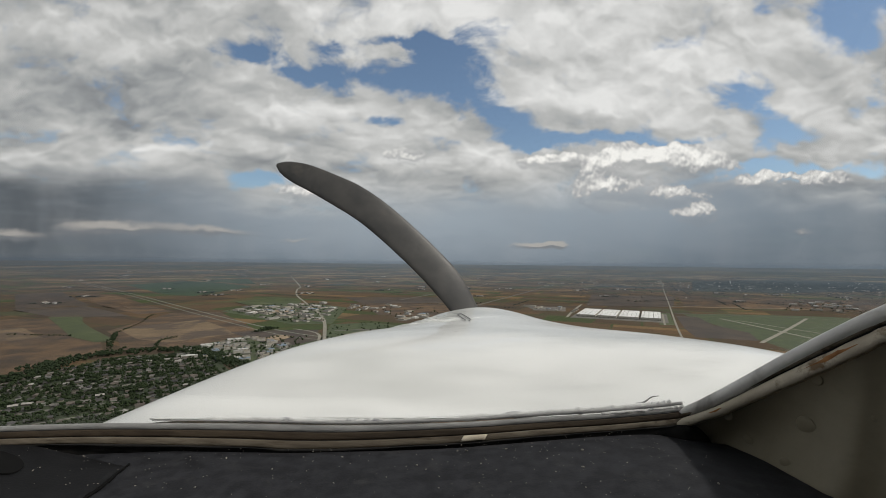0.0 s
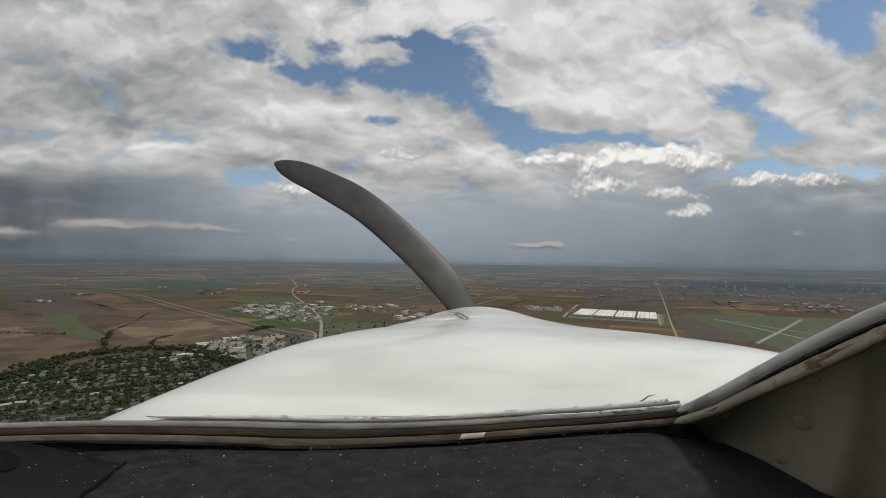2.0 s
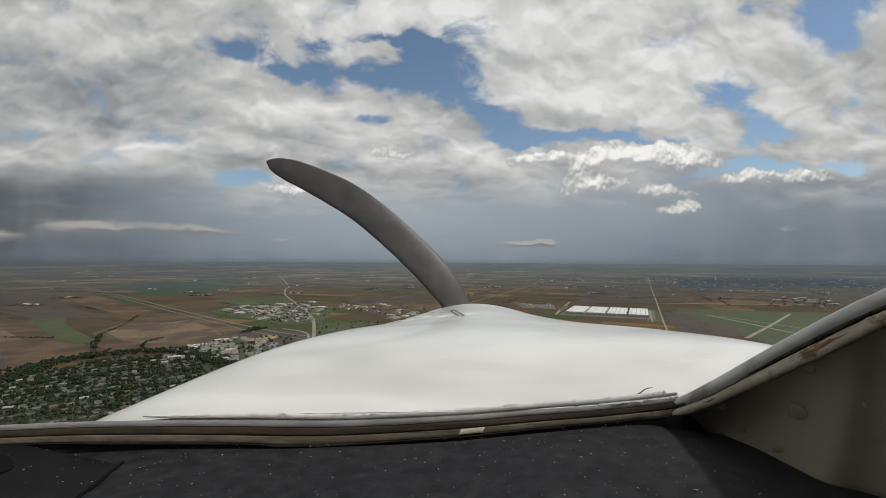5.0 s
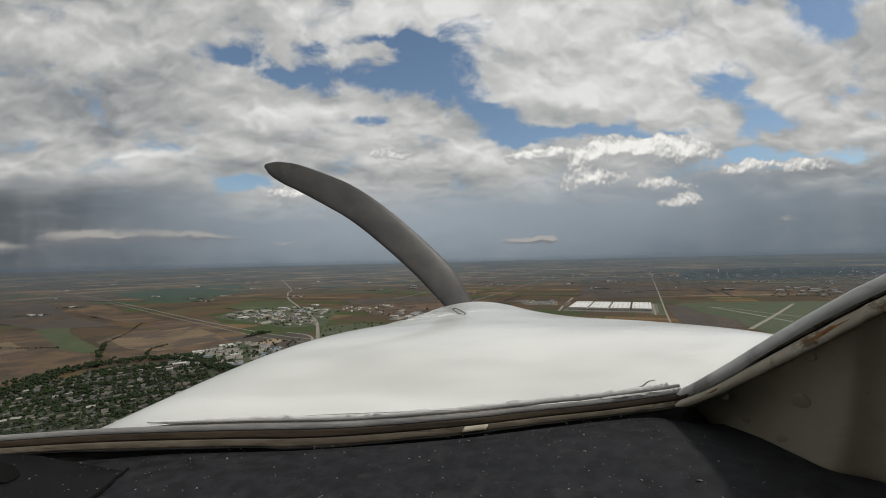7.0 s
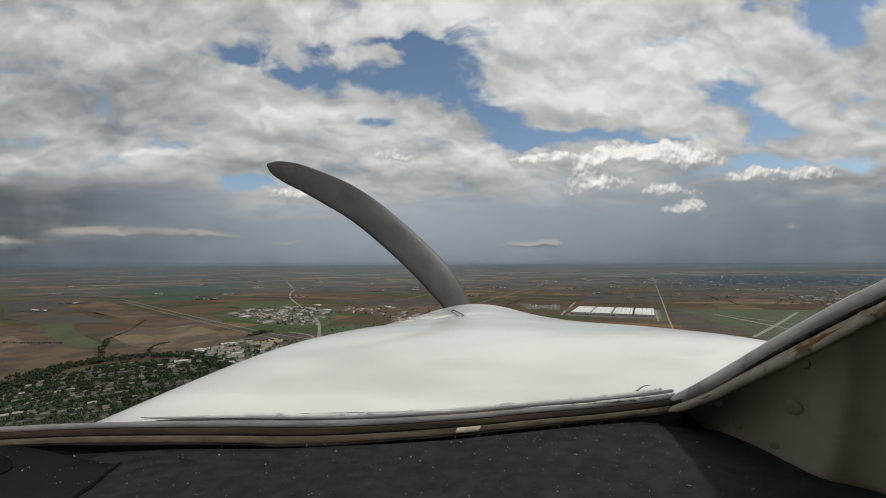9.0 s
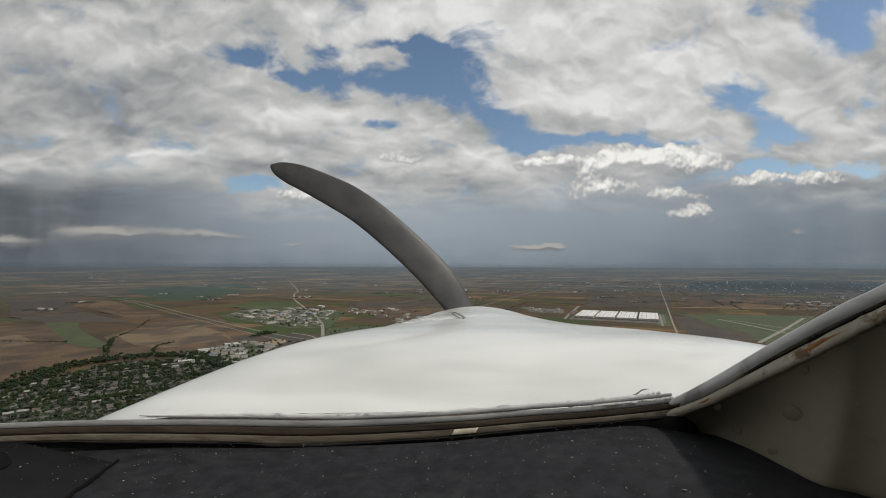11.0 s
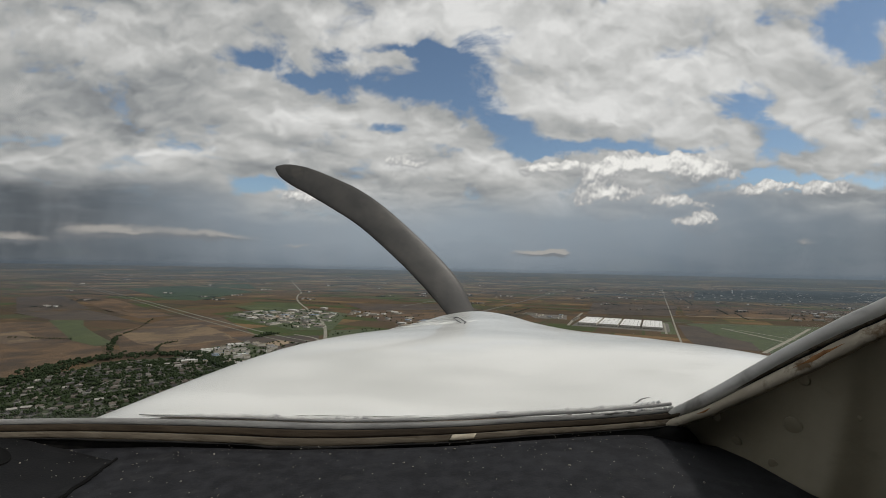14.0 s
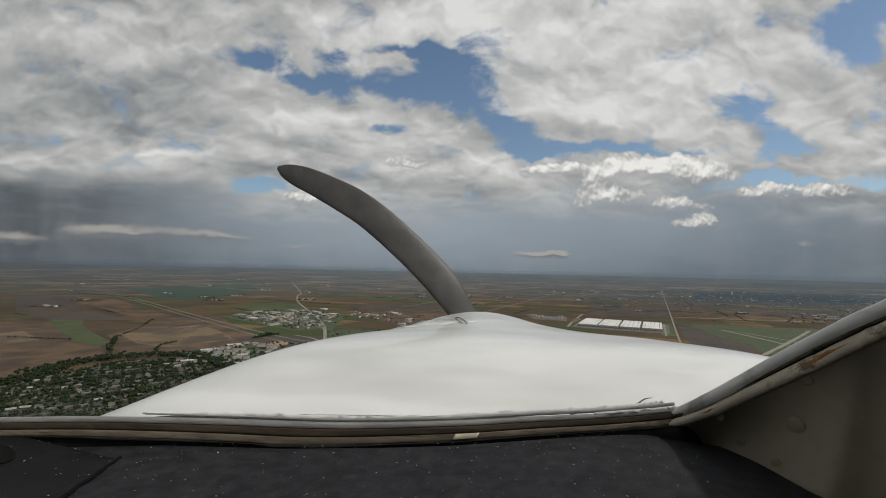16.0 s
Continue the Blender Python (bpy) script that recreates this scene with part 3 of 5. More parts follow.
def tube(line, radii, sides=10):
    bm = bmesh.new()
    rings = []
    for i, p in enumerate(line):
        t = (line[min(i + 1, len(line) - 1)] - line[max(i - 1, 0)]).normalized()
        s = t.cross(Vector((0, 0, 1)) if abs(t.z) < 0.9 else Vector((1, 0, 0))).normalized()
        w = t.cross(s)
        r = radii[i] if isinstance(radii, list) else radii
        rings.append([bm.verts.new(p + r * (math.cos(k) * s + math.sin(k) * w)) for k in [2 * math.pi * q / sides for q in range(sides)]])
    for a, b in zip(rings, rings[1:]):
        for k in range(sides):
            bm.faces.new((a[k], a[(k + 1) % sides], b[(k + 1) % sides], b[k]))
    bm.faces.new(rings[0][::-1]), bm.faces.new(rings[-1])
    bmesh.ops.recalc_face_normals(bm, faces=bm.faces)
    return bm


# ---- the land: flat near by, bent up far out to fit the camera's view of the skyline ----
NEAR, REACH = 3200.0, 1500.0


def land_scale(x, y):
    r = math.hypot(x, y)
    return 1.0 if r <= NEAR else (NEAR + REACH * (1 - NEAR / r)) / r


def land(x, y, z=0.0):
    """The place of a point of the plan: far country is drawn in along the camera's rays towards a distant rim."""
    s = land_scale(x, y)
    return Vector((x * s, y * s, ALT * (1 - s) + z * s))


def inside(x, y, poly):
    c = False
    for (x0, y0), (x1, y1) in zip(poly, poly[1:] + poly[:1]):
        if (y0 > y) != (y1 > y) and x < (x1 - x0) * (y - y0) / (y1 - y0) + x0:
            c = not c
    return c


def build_ground():
    radii = [0, 150, 300, 500, 700, 900, 1150, 1400, 1700, 2000, 2400, 2800, NEAR] + [REACH * NEAR / (REACH - d) for d in range(25, 1460, 25)]
    bm = bmesh.new()
    uv = bm.loops.layers.uv.new("plan")
    plan = {}
    def vert(x, y):
        w = bm.verts.new(land(x, y))
        plan[w] = (x / 1000, y / 1000)
        return w
    mid = vert(0, 0)
    seg = 480
    rings = [[vert(r * math.sin(2 * math.pi * k / seg), r * math.cos(2 * math.pi * k / seg)) for k in range(seg)] for r in radii[1:]]
    for k in range(seg):
        bm.faces.new((mid, rings[0][(k + 1) % seg], rings[0][k]))
        for a, b in zip(rings, rings[1:]):
            bm.faces.new((a[k], a[(k + 1) % seg], b[(k + 1) % seg], b[k]))
    for f in bm.faces:
        for l in f.loops:
            l[uv].uv = plan[l.vert]
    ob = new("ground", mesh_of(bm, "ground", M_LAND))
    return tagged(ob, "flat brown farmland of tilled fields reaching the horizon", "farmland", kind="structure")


def patch(name, poly, mat, label, rise=0.25, category="field"):
    """A field or lot: a thin slab of the land with its own cover."""
    bm = bmesh.new()
    xs, ys = [p[0] for p in poly], [p[1] for p in poly]
    # cut the outline finely, so that it follows the rise of the land
    ring = []
    for (x0, y0), (x1, y1) in zip(poly, poly[1:] + poly[:1]):
        m = max(1, int(math.hypot(x1 - x0, y1 - y0) / 250))
        ring += [(x0 + (x1 - x0) * i / m, y0 + (y1 - y0) * i / m) for i in range(m)]
    cx, cy = sum(xs) / len(xs), sum(ys) / len(ys)
    steps = [1.0, 0.66, 0.33]
    rings = [[bm.verts.new(land(cx + (x - cx) * s, cy + (y - cy) * s, rise)) for x, y in ring] for s in steps]
    c = bm.verts.new(land(cx, cy, rise))
    foot = [bm.verts.new(land(x, y, -0.5)) for x, y in ring]
    k = len(ring)
    for i in range(k):
        j = (i + 1) % k
        for a, b in zip(rings, rings[1:]):
            bm.faces.new((a[i], a[j], b[j], b[i]))
        bm.faces.new((rings[-1][i], rings[-1][j], c))
        bm.faces.new((foot[i], foot[j], rings[0][j], rings[0][i]))
    bmesh.ops.recalc_face_normals(bm, faces=bm.faces)
    ob = new(name, mesh_of(bm, name, mat))
    return tagged(ob, label, category, kind="structure")


def road(name, pts, width, mat, label, rise=0.6, category="road"):
    """A strip of paving along a smooth line of the plan."""
    line = smooth_line([(x, y, 0) for x, y in pts], max(8, 14 * (len(pts) - 1)))
    left, mid, right, lo, ro = [], [], [], [], []
    for i, p in enumerate(line):
        t = (line[min(i + 1, len(line) - 1)] - line[max(i - 1, 0)]).normalized()
        s = Vector((-t.y, t.x, 0)) * width / 2
        lo.append(land(p.x + s.x * 1.1, p.y + s.y * 1.1, -0.4)), left.append(land(p.x + s.x, p.y + s.y, rise)), mid.append(land(p.x, p.y, rise + 0.1))
        right.append(land(p.x - s.x, p.y - s.y, rise)), ro.append(land(p.x - s.x * 1.1, p.y - s.y * 1.1, -0.4))
    bm = sheet([ro, right, mid, left, lo])
    ob = new(name, mesh_of(bm, name, mat))
    return tagged(ob, label, category, kind="structure")


build_ground()

# glowing rings far out that imitate haze before the skyline and thicken with distance
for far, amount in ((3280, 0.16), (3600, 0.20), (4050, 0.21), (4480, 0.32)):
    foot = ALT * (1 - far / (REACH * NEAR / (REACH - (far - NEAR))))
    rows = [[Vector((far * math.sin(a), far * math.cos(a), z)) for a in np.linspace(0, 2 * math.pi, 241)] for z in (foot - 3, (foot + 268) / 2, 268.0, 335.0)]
    haze = new("backdrop", mesh_of(sheet(rows), "backdrop", haze_glow(foot, amount), True))
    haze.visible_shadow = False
    tagged(haze, "glowing see-through ring imitating haze before the horizon", "haze", kind="structure")

# ---- the aircraft ----
plane = thing("light_aircraft", (0, 0, ALT), "white single-engine light aircraft seen from inside its cockpit", "aircraft")


STATIONS = (0.62, 0.85, 1.1, 1.3, 1.52)


def faired(y, values):
    """A smooth curve through the values at the cowling's stations."""
    k = max(0, min(3, int(np.searchsorted(STATIONS, y)) - 1))
    slope = [(values[min(i + 1, 4)] - values[max(i - 1, 0)]) / (STATIONS[min(i + 1, 4)] - STATIONS[max(i - 1, 0)]) for i in range(5)]
    h = STATIONS[k + 1] - STATIONS[k]
    t = (y - STATIONS[k]) / h
    return (2 * t ** 3 - 3 * t * t + 1) * values[k] + (t ** 3 - 2 * t * t + t) * h * slope[k] + (3 * t * t - 2 * t ** 3) * values[k + 1] + (t ** 3 - t * t) * h * slope[k + 1]


def cowl_half_width(y):
    return faired(y, (0.8875, 0.6728, 0.5654, 0.42, 0.2498))


def cowl_top(y):
    return faired(y, (-0.2085, -0.1471, -0.1498, -0.1635, -0.1755))


def cowl_point(y, u):
    cx = 0.115
    x = cx + cowl_half_width(y) * u * (faired(y, (0.98, 0.97, 0.95, 0.93, 0.93)) if u < 0 else 1.0) + 0.0923 * (1.52 - y)
    rise = 0.0411 * max(0.0, min(1.0, (y - 0.62) / 0.9)) ** 2.041
    z = cowl_top(y) - 0.008 * u * u - 0.10 * abs(u) ** 8 + rise * math.exp(-((x - 0.123) / 0.1272) ** 2 / 2)
    return Vector((x, y, z))


def build_cowling():
    us = [math.copysign(1 - (1 - abs(s)) ** 1.6, s) for s in np.linspace(-1, 1, 91)]
    rows = []
    for y in np.linspace(0.64, 1.52, 60):
        r = [cowl_point(y, u) for u in us]
        r = [r[0] + Vector((-0.004, 0, -0.30)), r[0] + Vector((-0.004, 0, -0.06))] + r + [r[-1] + Vector((0.004, 0, -0.06)), r[-1] + Vector((0.004, 0, -0.30))]
        rows.append(r)
    # the nose bowl closes the front
    last = rows[-1]
    for k, s in ((0.015, 0.96), (0.03, 0.82), (0.04, 0.5)):
        rows.append([Vector((0.115 + (p.x - 0.115) * s, 1.52 + k, -0.33 + (p.z + 0.33) * s)) for p in last])
    cowl = part("cowling", sheet(rows), M_PAINT, plane, "glossy white engine cowling with a raised nose hump", True)
    # S-shaped latch on the hump's flank
    line = [cowl_point(1.30, 0) * 0 + Vector(p) for p in [(0.052, 1.22, 0), (0.040, 1.33, 0), (0.036, 1.375, 0), (0.046, 1.38, 0), (0.055, 1.33, 0), (0.065, 1.235, 0), (0.060, 1.205, 0)]]
    line = [Vector((p.x, p.y, on_cowl(p.x, p.y) + 0.003)) for p in smooth_line(line, 40)]
    part("latch", tube(line, 0.0013, 8), M_LATCH, cowl, "small dark bent wire latch", True)
    # pressed ridges beside the latch
    for k, (x0, y0, x1, y1) in enumerate(((-0.14, 1.40, 0.02, 1.36), (-0.11, 1.32, 0.05, 1.335), (-0.05, 1.27, 0.10, 1.29), (-0.02, 1.44, 0.08, 1.40), (-0.17, 1.30, -0.06, 1.29), (-0.20, 1.36, -0.10, 1.33), (-0.09, 1.45, 0.00, 1.42))):
        line = [Vector((x0 + (x1 - x0) * i / 16, y0 + (y1 - y0) * i / 16 + 0.006 * math.sin(i * 0.7 + k), 0)) for i in range(17)]
        line = [Vector((p.x, p.y, on_cowl(p.x, p.y) - 0.0005)) for p in line]
        part("ridge", tube(line, [0.0008 + 0.0030 * math.sin(math.pi * i / 16) for i in range(17)], 8), M_PAINT, cowl, "", True)
    # lap seam along the cowling's edge
    line = [cowl_point(y, -0.83) + Vector((0, 0, 0.0004)) for y in np.linspace(0.96, 1.49, 40)]
    part("lap_seam", tube(line, [0.0003 + 0.0011 * math.sin(math.pi * i / 39) for i in range(40)], 6), M_SEAM, cowl, "thin grey lap seam in the white paint", True)
    # a scuff near the windscreen's corner
    line = [Vector((0.262 + 0.055 * i / 10, 0.668 + 0.028 * i / 10 + 0.002 * math.sin(i), 0)) for i in range(11)]
    line = [Vector((p.x, p.y, on_cowl(p.x, p.y) + 0.0005)) for p in line]
    part("scratch", tube(line, [0.0003 + 0.0009 * math.sin(math.pi * i / 10) for i in range(11)], 6), M_LATCH, cowl, "short dark scuff in the white paint", True)
    for x, y in ((0.02, 1.02), (0.21, 0.95), (0.235, 0.96), (-0.02, 0.80), (0.25, 0.90), (-0.03, 0.88)):
        bm = bmesh.new()
        bmesh.ops.create_uvsphere(bm, u_segments=8, v_segments=5, radius=0.0013)
        bmesh.ops.transform(bm, matrix=Matrix.Translation((x, y, on_cowl(x, y))) @ Matrix.Diagonal((1.3, 0.8, 0.35, 1)), verts=bm.verts)
        part("paint_chip", bm, M_LATCH, cowl, "tiny dark paint chip", True)
    return cowl


def on_cowl(x, y):
    w = cowl_half_width(y)
    u = (x - 0.115 - 0.0923 * (1.52 - y)) / w
    return cowl_point(y, max(-1.0, min(1.0, u / faired(y, (0.98, 0.97, 0.95, 0.93, 0.93)) if u < 0 else u))).z


build_cowling()

# windscreen base: guide line of its upper outer edge, and the arm that climbs beside the cabin wall
BASE = [(-0.70, 0.53, -0.185), (-0.578, 0.56, -0.1935), (-0.446, 0.59, -0.1985), (-0.287, 0.615, -0.2062), (-0.141, 0.6247, -0.2108), (0.012, 0.63, -0.2067), (0.128, 0.6268, -0.1972), (0.205, 0.62, -0.1898), (0.274, 0.605, -0.178), (0.304, 0.598, -0.1715)]
ARM_OUT = [(0.301, 0.60, -0.175), (0.318, 0.59, -0.163), (0.359, 0.562, -0.126), (0.397, 0.52, -0.079), (0.422, 0.475, -0.041), (0.438, 0.45, -0.022), (0.470, 0.36, 0.04), (0.495, 0.25, 0.12)]
ARM_LIP = [(0.283, 0.595, -0.1985), (0.328, 0.57, -0.172), (0.351, 0.55, -0.150), (0.386, 0.507, -0.109), (0.41, 0.462, -0.071), (0.425, 0.437, -0.049), (0.457, 0.347, 0.012), (0.482, 0.237, 0.09)]


def base_depth(x):
    """How far the layered trim reaches down below the guide line."""
    return float(np.interp(x, (-0.54, -0.36, -0.22, -0.065, 0.13, 0.27), (0.0224, 0.0262, 0.0300, 0.0272, 0.0234, 0.0215)))


def base_band(name, f0, f1, mat, label, thick, bulge=0.0, wave=0.0, count=110):
    """A strip along the windscreen's base between two shares of the trim's depth; bulge rounds it outwards."""
    line = smooth_line(BASE, count)
    rows = []
    for k in range(5):
        f = f0 + (f1 - f0) * k / 4
        out = bulge * math.sin(math.pi * k / 4)
        r = []
        for p in line:
            w = wave * k / 4 * (noise.noise((p.x * 9, 3.1, 0)) + 0.6 * noise.noise((p.x * 31, 7.7, 0)))
            d = base_depth(p.x) * f
            r.append(p + Vector((0, -0.6 * d - 0.6 * out, -0.8 * d + 0.6 * out - w)))
        rows.append(r)
    return part(name, sheet(rows, thick), mat, frame_part, label, True)


def arm_band(name, f0, f1, mat, label, lift=0.0, count=60, wave=0.0):
    a, b = smooth_line(ARM_OUT, count), smooth_line(ARM_LIP, count)
    rows = []
    for f in np.linspace(f0, f1, 5):
        bulge = lift * math.sin(math.pi * (f - f0) / (f1 - f0))
        rows.append([p.lerp(q, f) + Vector((-0.6, -0.6, 0.5)) * (bulge + lift * 0.4) + Vector((0, 0, wave * noise.noise((i * 0.35, f1 * 9, 0)))) for i, (p, q) in enumerate(zip(a, b))])
    return part(name, sheet(rows, (0.003, 0.003, -0.004)), mat, frame_part, label, True)


bm = tube([p + Vector((0, 0.004, -0.012)) for p in smooth_line(BASE, 60)], 0.006, 8)
frame_part = part("windscreen_frame", bm, M_RUBBER, plane, "layered metal and cream frame along the windscreen's base", True)
base_band("outer_strip", -0.05, 0.24, M_ALU, "dull grey aluminium strip", (0, 0.001, -0.003), 0.0012)
base_band("seal", 0.235, 0.29, M_RUBBER, "thin dark seal", (0, 0.002, -0.002), -0.0004)
base_band("inner_trim", 0.285, 0.62, M_TRIM_DARK, "dirt-brown trim", (0, 0.003, -0.002), 0.0006)
base_band("groove", 0.615, 0.655, M_RUBBER, "dark groove", (0, 0.002, -0.002), -0.0004)
base_band("lower_trim", 0.65, 1.0, M_TRIM, "aged cream trim, brown with dirt", (0, 0.003, -0.002), 0.0010, wave=0.0014)
base_band("trim_lip", 1.0, 1.10, M_RUBBER, "wavy dark rubber edge", (0, 0.003, -0.001), 0.0008, wave=0.0024)
line = [p.lerp(q, 0.20) + Vector((0.001, 0.001, -0.002)) for p, q in zip(smooth_line(ARM_OUT, 60), smooth_line(ARM_LIP, 60))]
part("arm_strip", tube(line, [float(np.interp(i, (0, 5, 20, 60), (0.005, 0.0070, 0.0088, 0.0105))) for i in range(61)], 16), M_ALU_ARM, frame_part, "rounded dull grey aluminium strip", True)
arm_band("arm_seal", 0.53, 0.63, M_RUBBER, "black rubber line", -0.001)
arm_band("arm_trim", 0.34, 0.53, M_TRIM, "dirty brown-grey trim", 0.002)
arm_band("arm_groove", 0.78, 0.80, M_RUBBER, "dark groove", -0.001)
arm_band("arm_lip", 0.63, 1.10, M_TRIM_ARM, "stained cream lip", 0.003, wave=0.0012)


def rust_patch(i0, i1, f0, f1):
    a, b = smooth_line(ARM_OUT, 240), smooth_line(ARM_LIP, 240)
    rows = []
    for g in np.linspace(-1, 1, 7):
        r = []
        for i in range(i0, i1 + 1):
            t = (i - i0) / (i1 - i0)
            w = (f1 - f0) / 2 * (math.sin(math.pi * t) ** 0.6 + 0.35 * noise.noise((i * 0.13, g, 2))) + 0.004
            f = (f0 + f1) / 2 + g * w + 0.03 * noise.noise((i * 0.1, 4, 0))
            r.append(a[i].lerp(b[i], f) + Vector((-0.6, -0.6, 0.5)) * (0.0046 - 0.0015 * abs(g)))
        rows.append(r)
    part("rust_patch", sheet(rows, (0.001, 0.001, -0.001)), M_RUST, frame_part, "orange rust stain on the lip", True)


rust_patch(104, 136, 0.74, 0.96)
rust_patch(30, 44, 0.78, 0.96)

# lumpy sealant between cowling and windscreen, with a torn end
line = [p + Vector((0, 0.014, 0.002)) for p in smooth_line(BASE[2:], 165) if p.x > -0.40][:151]
rad = [min(1.0, 0.2 + i / 20) * (0.0040 + 0.0018 * noise.noise((i * 0.21, 0, 0)) + 0.0012 * noise.noise((i * 0.8, 5, 0))) for i in range(len(line))]
part("sealant_bead", tube(line, rad, 10), M_SEALANT, frame_part, "lumpy white sealant bead, cracked and dirty", True)
line = [p + Vector((0, 0.0045, 0.003)) for p in smooth_line(BASE[2:], 120) if p.x > -0.39]
part("metal_bead", tube(line, [0.0024 * min(1.0, 0.15 + i / 40) for i in range(len(line))], 8), M_ALU, frame_part, "bright thin metal edge", True)
rows = []
for k, (dy, dz) in enumerate(((0.013, -0.0020), (0.006, -0.0026), (-0.001, -0.0012))):
    rows.append([p + Vector((0, dy + 0.003 * noise.noise((i * 0.4, k, 0)), -dz + 0.0015 * noise.noise((i * 0.3, k + 4, 0)))) for i, p in enumerate(smooth_line(BASE[7:], 40))])
part("sealant_smear", sheet(rows, (0, 0, -0.002)), M_SEALANT, frame_part, "smeared grey-white sealant", True)
# a sun glint on the trim, put in as a pale patch
rows = []
for f in (0.68, 0.82, 0.97):
    rows.append([p + Vector((-0.016 * (f - 0.68), -0.6 * f * base_depth(p.x) - 0.0018, -0.8 * f * base_depth(p.x) + 0.0012)) for p in smooth_line(BASE, 360) if 0.018 < p.x < 0.052])
part("glint_patch", sheet(rows, (0, 0.0006, -0.0006)), M_TRIM_ARM, frame_part, "pale spot on the trim, a painted sun glint", True)


# added black sheet that closes the gap between frame and glareshield and stands for its shade
line = smooth_line(BASE + [(0.335, 0.618, -0.185), (0.38, 0.645, -0.195)], 70)
rows = [[p + Vector((0, dy, dz)) for p in line] for dy, dz in ((-0.013, -0.019), (-0.014, -0.030), (-0.012, -0.08), (-0.012, -0.30))]
part("gap_sheet", sheet(rows, (0, 0.004, 0)), M_RUBBER, frame_part, "added black sheet for the shaded gap below the trim", True)

# glareshield
def dash_z(x, y):
    return float(np.interp(x, (-0.6, -0.41, -0.20, -0.06, 0.01, 0.117, 0.19, 0.25, 0.29, 0.34, 0.40, 0.50), (-0.229, -0.2310, -0.2330, -0.228, -0.2240, -0.2148, -0.208, -0.2035, -0.207, -0.215, -0.221, -0.228))) + 0.0012 * noise.noise((x * 6, y * 6, 0))


rows = [[Vector((x, y, dash_z(x, y) - (0.06 if y < 0.2 else 0) - 1.2 * max(0, y - 0.590))) for x in np.linspace(-0.80, 0.50, 60)] for y in [0.17, 0.2, 0.21] + list(np.linspace(0.23, 0.64, 34))]
glare = part("glareshield", sheet(rows, (0, 0, -0.02)), M_VINYL, plane, "dusty black textured glareshield under the windscreen", True)


def duct_edge(y):
    return -0.381 - 0.12 * (y - 0.545) + 0.004 * noise.noise((y * 60, 1, 0))


def mound_z(x, y):
    """A moulded duct cover that swells towards the cabin's corner."""
    s = lambda q: max(0.0, min(1.0, q)) ** 2 * (3 - 2 * max(0.0, min(1.0, q)))
    out = (duct_edge(y) - x) / 0.17
    ahead = (0.553 - 0.33 * (x + 0.383) - y) / 0.035
    return dash_z(x, y) + (0.004 + 0.013 * s(out)) * s(ahead) - 0.004 * (1 - s(ahead * 2 + 0.4))


rows = []
for y in np.linspace(0.30, 0.64, 60):
    rows.append([Vector((x, y, mound_z(x, y))) for x in np.linspace(-0.82, duct_edge(y), 50)])
duct = part("duct_cover", sheet(rows, (0, 0, -0.012)), M_DUCT, glare, "black moulded duct cover with a slot", True)
# dark seam along its edge, and a black sheet for the shade inside a slot
line = [Vector((duct_edge(y) + 0.001, y, dash_z(duct_edge(y), y) + 0.0015)) for y in np.linspace(0.40, 0.548, 30)]
part("seam", tube(line, [0.0010 + 0.0010 * abs(noise.noise((i * 0.5, 9, 0))) + 0.0010 * math.sin(math.pi * i / 29) for i in range(30)], 8), M_SLOT, duct, "dark worn seam", True)
guide = [(-0.66, 0.540), (-0.55, 0.541), (-0.505, 0.533), (-0.478, 0.518), (-0.470, 0.502), (-0.480, 0.492), (-0.54, 0.495), (-0.66, 0.497)]
line = smooth_line([Vector((x, y, mound_z(x, y) + 0.0015)) for x, y in guide], 40)
bm = bmesh.new()
ring = [bm.verts.new(p) for p in line]
low = [bm.verts.new(p + Vector((0, 0, -0.004))) for p in line]
core = Vector((-0.55, 0.516, 0))
inner = [ring]
for f in (0.7, 0.4, 0.1):
    pts = [core + (Vector((p.x, p.y, 0)) - core) * f for p in line]
    inner.append([bm.verts.new((p.x, p.y, mound_z(p.x, p.y) + 0.0015)) for p in pts])
for i in range(len(ring)):
    j = (i + 1) % len(ring)
    for u, w in zip(inner, inner[1:]):
        bm.faces.new((u[i], u[j], w[j], w[i]))
    bm.faces.new((ring[j], ring[i], low[i], low[j]))
bm.faces.new(inner[-1])
bmesh.ops.recalc_face_normals(bm, faces=bm.faces)
part("slot", bm, M_SLOT, duct, "black sheet for the shade inside a slot")

# dust and crumbs on the vinyl
bm = bmesh.new()
rnd = random.Random(7)
for i in range(800):
    x, y = rnd.uniform(-0.62, 0.30), 0.60 - 0.32 * rnd.random() ** 1.3
    edge = duct_edge(y)
    z = mound_z(x, y) + 0.0 if x < edge else dash_z(x, y)
    r = rnd.uniform(0.0002, 0.0007) * (2.0 if rnd.random() < 0.12 else 1)
    m = pose(x, y, z + r * 0.4, rnd.uniform(0, 90), 0, rnd.uniform(0, 360)) @ Matrix.Diagonal((rnd.uniform(1, 2.4), 1, 0.6, 1))
    bmesh.ops.create_icosphere(bm, subdivisions=1, radius=r, matrix=m)
for i in range(14):
    p = smooth_line(BASE, 200)[rnd.randrange(25, 195)]
    bmesh.ops.create_icosphere(bm, subdivisions=1, radius=rnd.uniform(0.0004, 0.0010), matrix=Matrix.Translation(p + Vector((0, -0.029, -0.031))))
tagged(part("dust", bm, M_DUST, glare, "pale crumbs and dust"), kind="stuff")

# cabin wall beside the windscreen arm
top = smooth_line(ARM_LIP, 50)
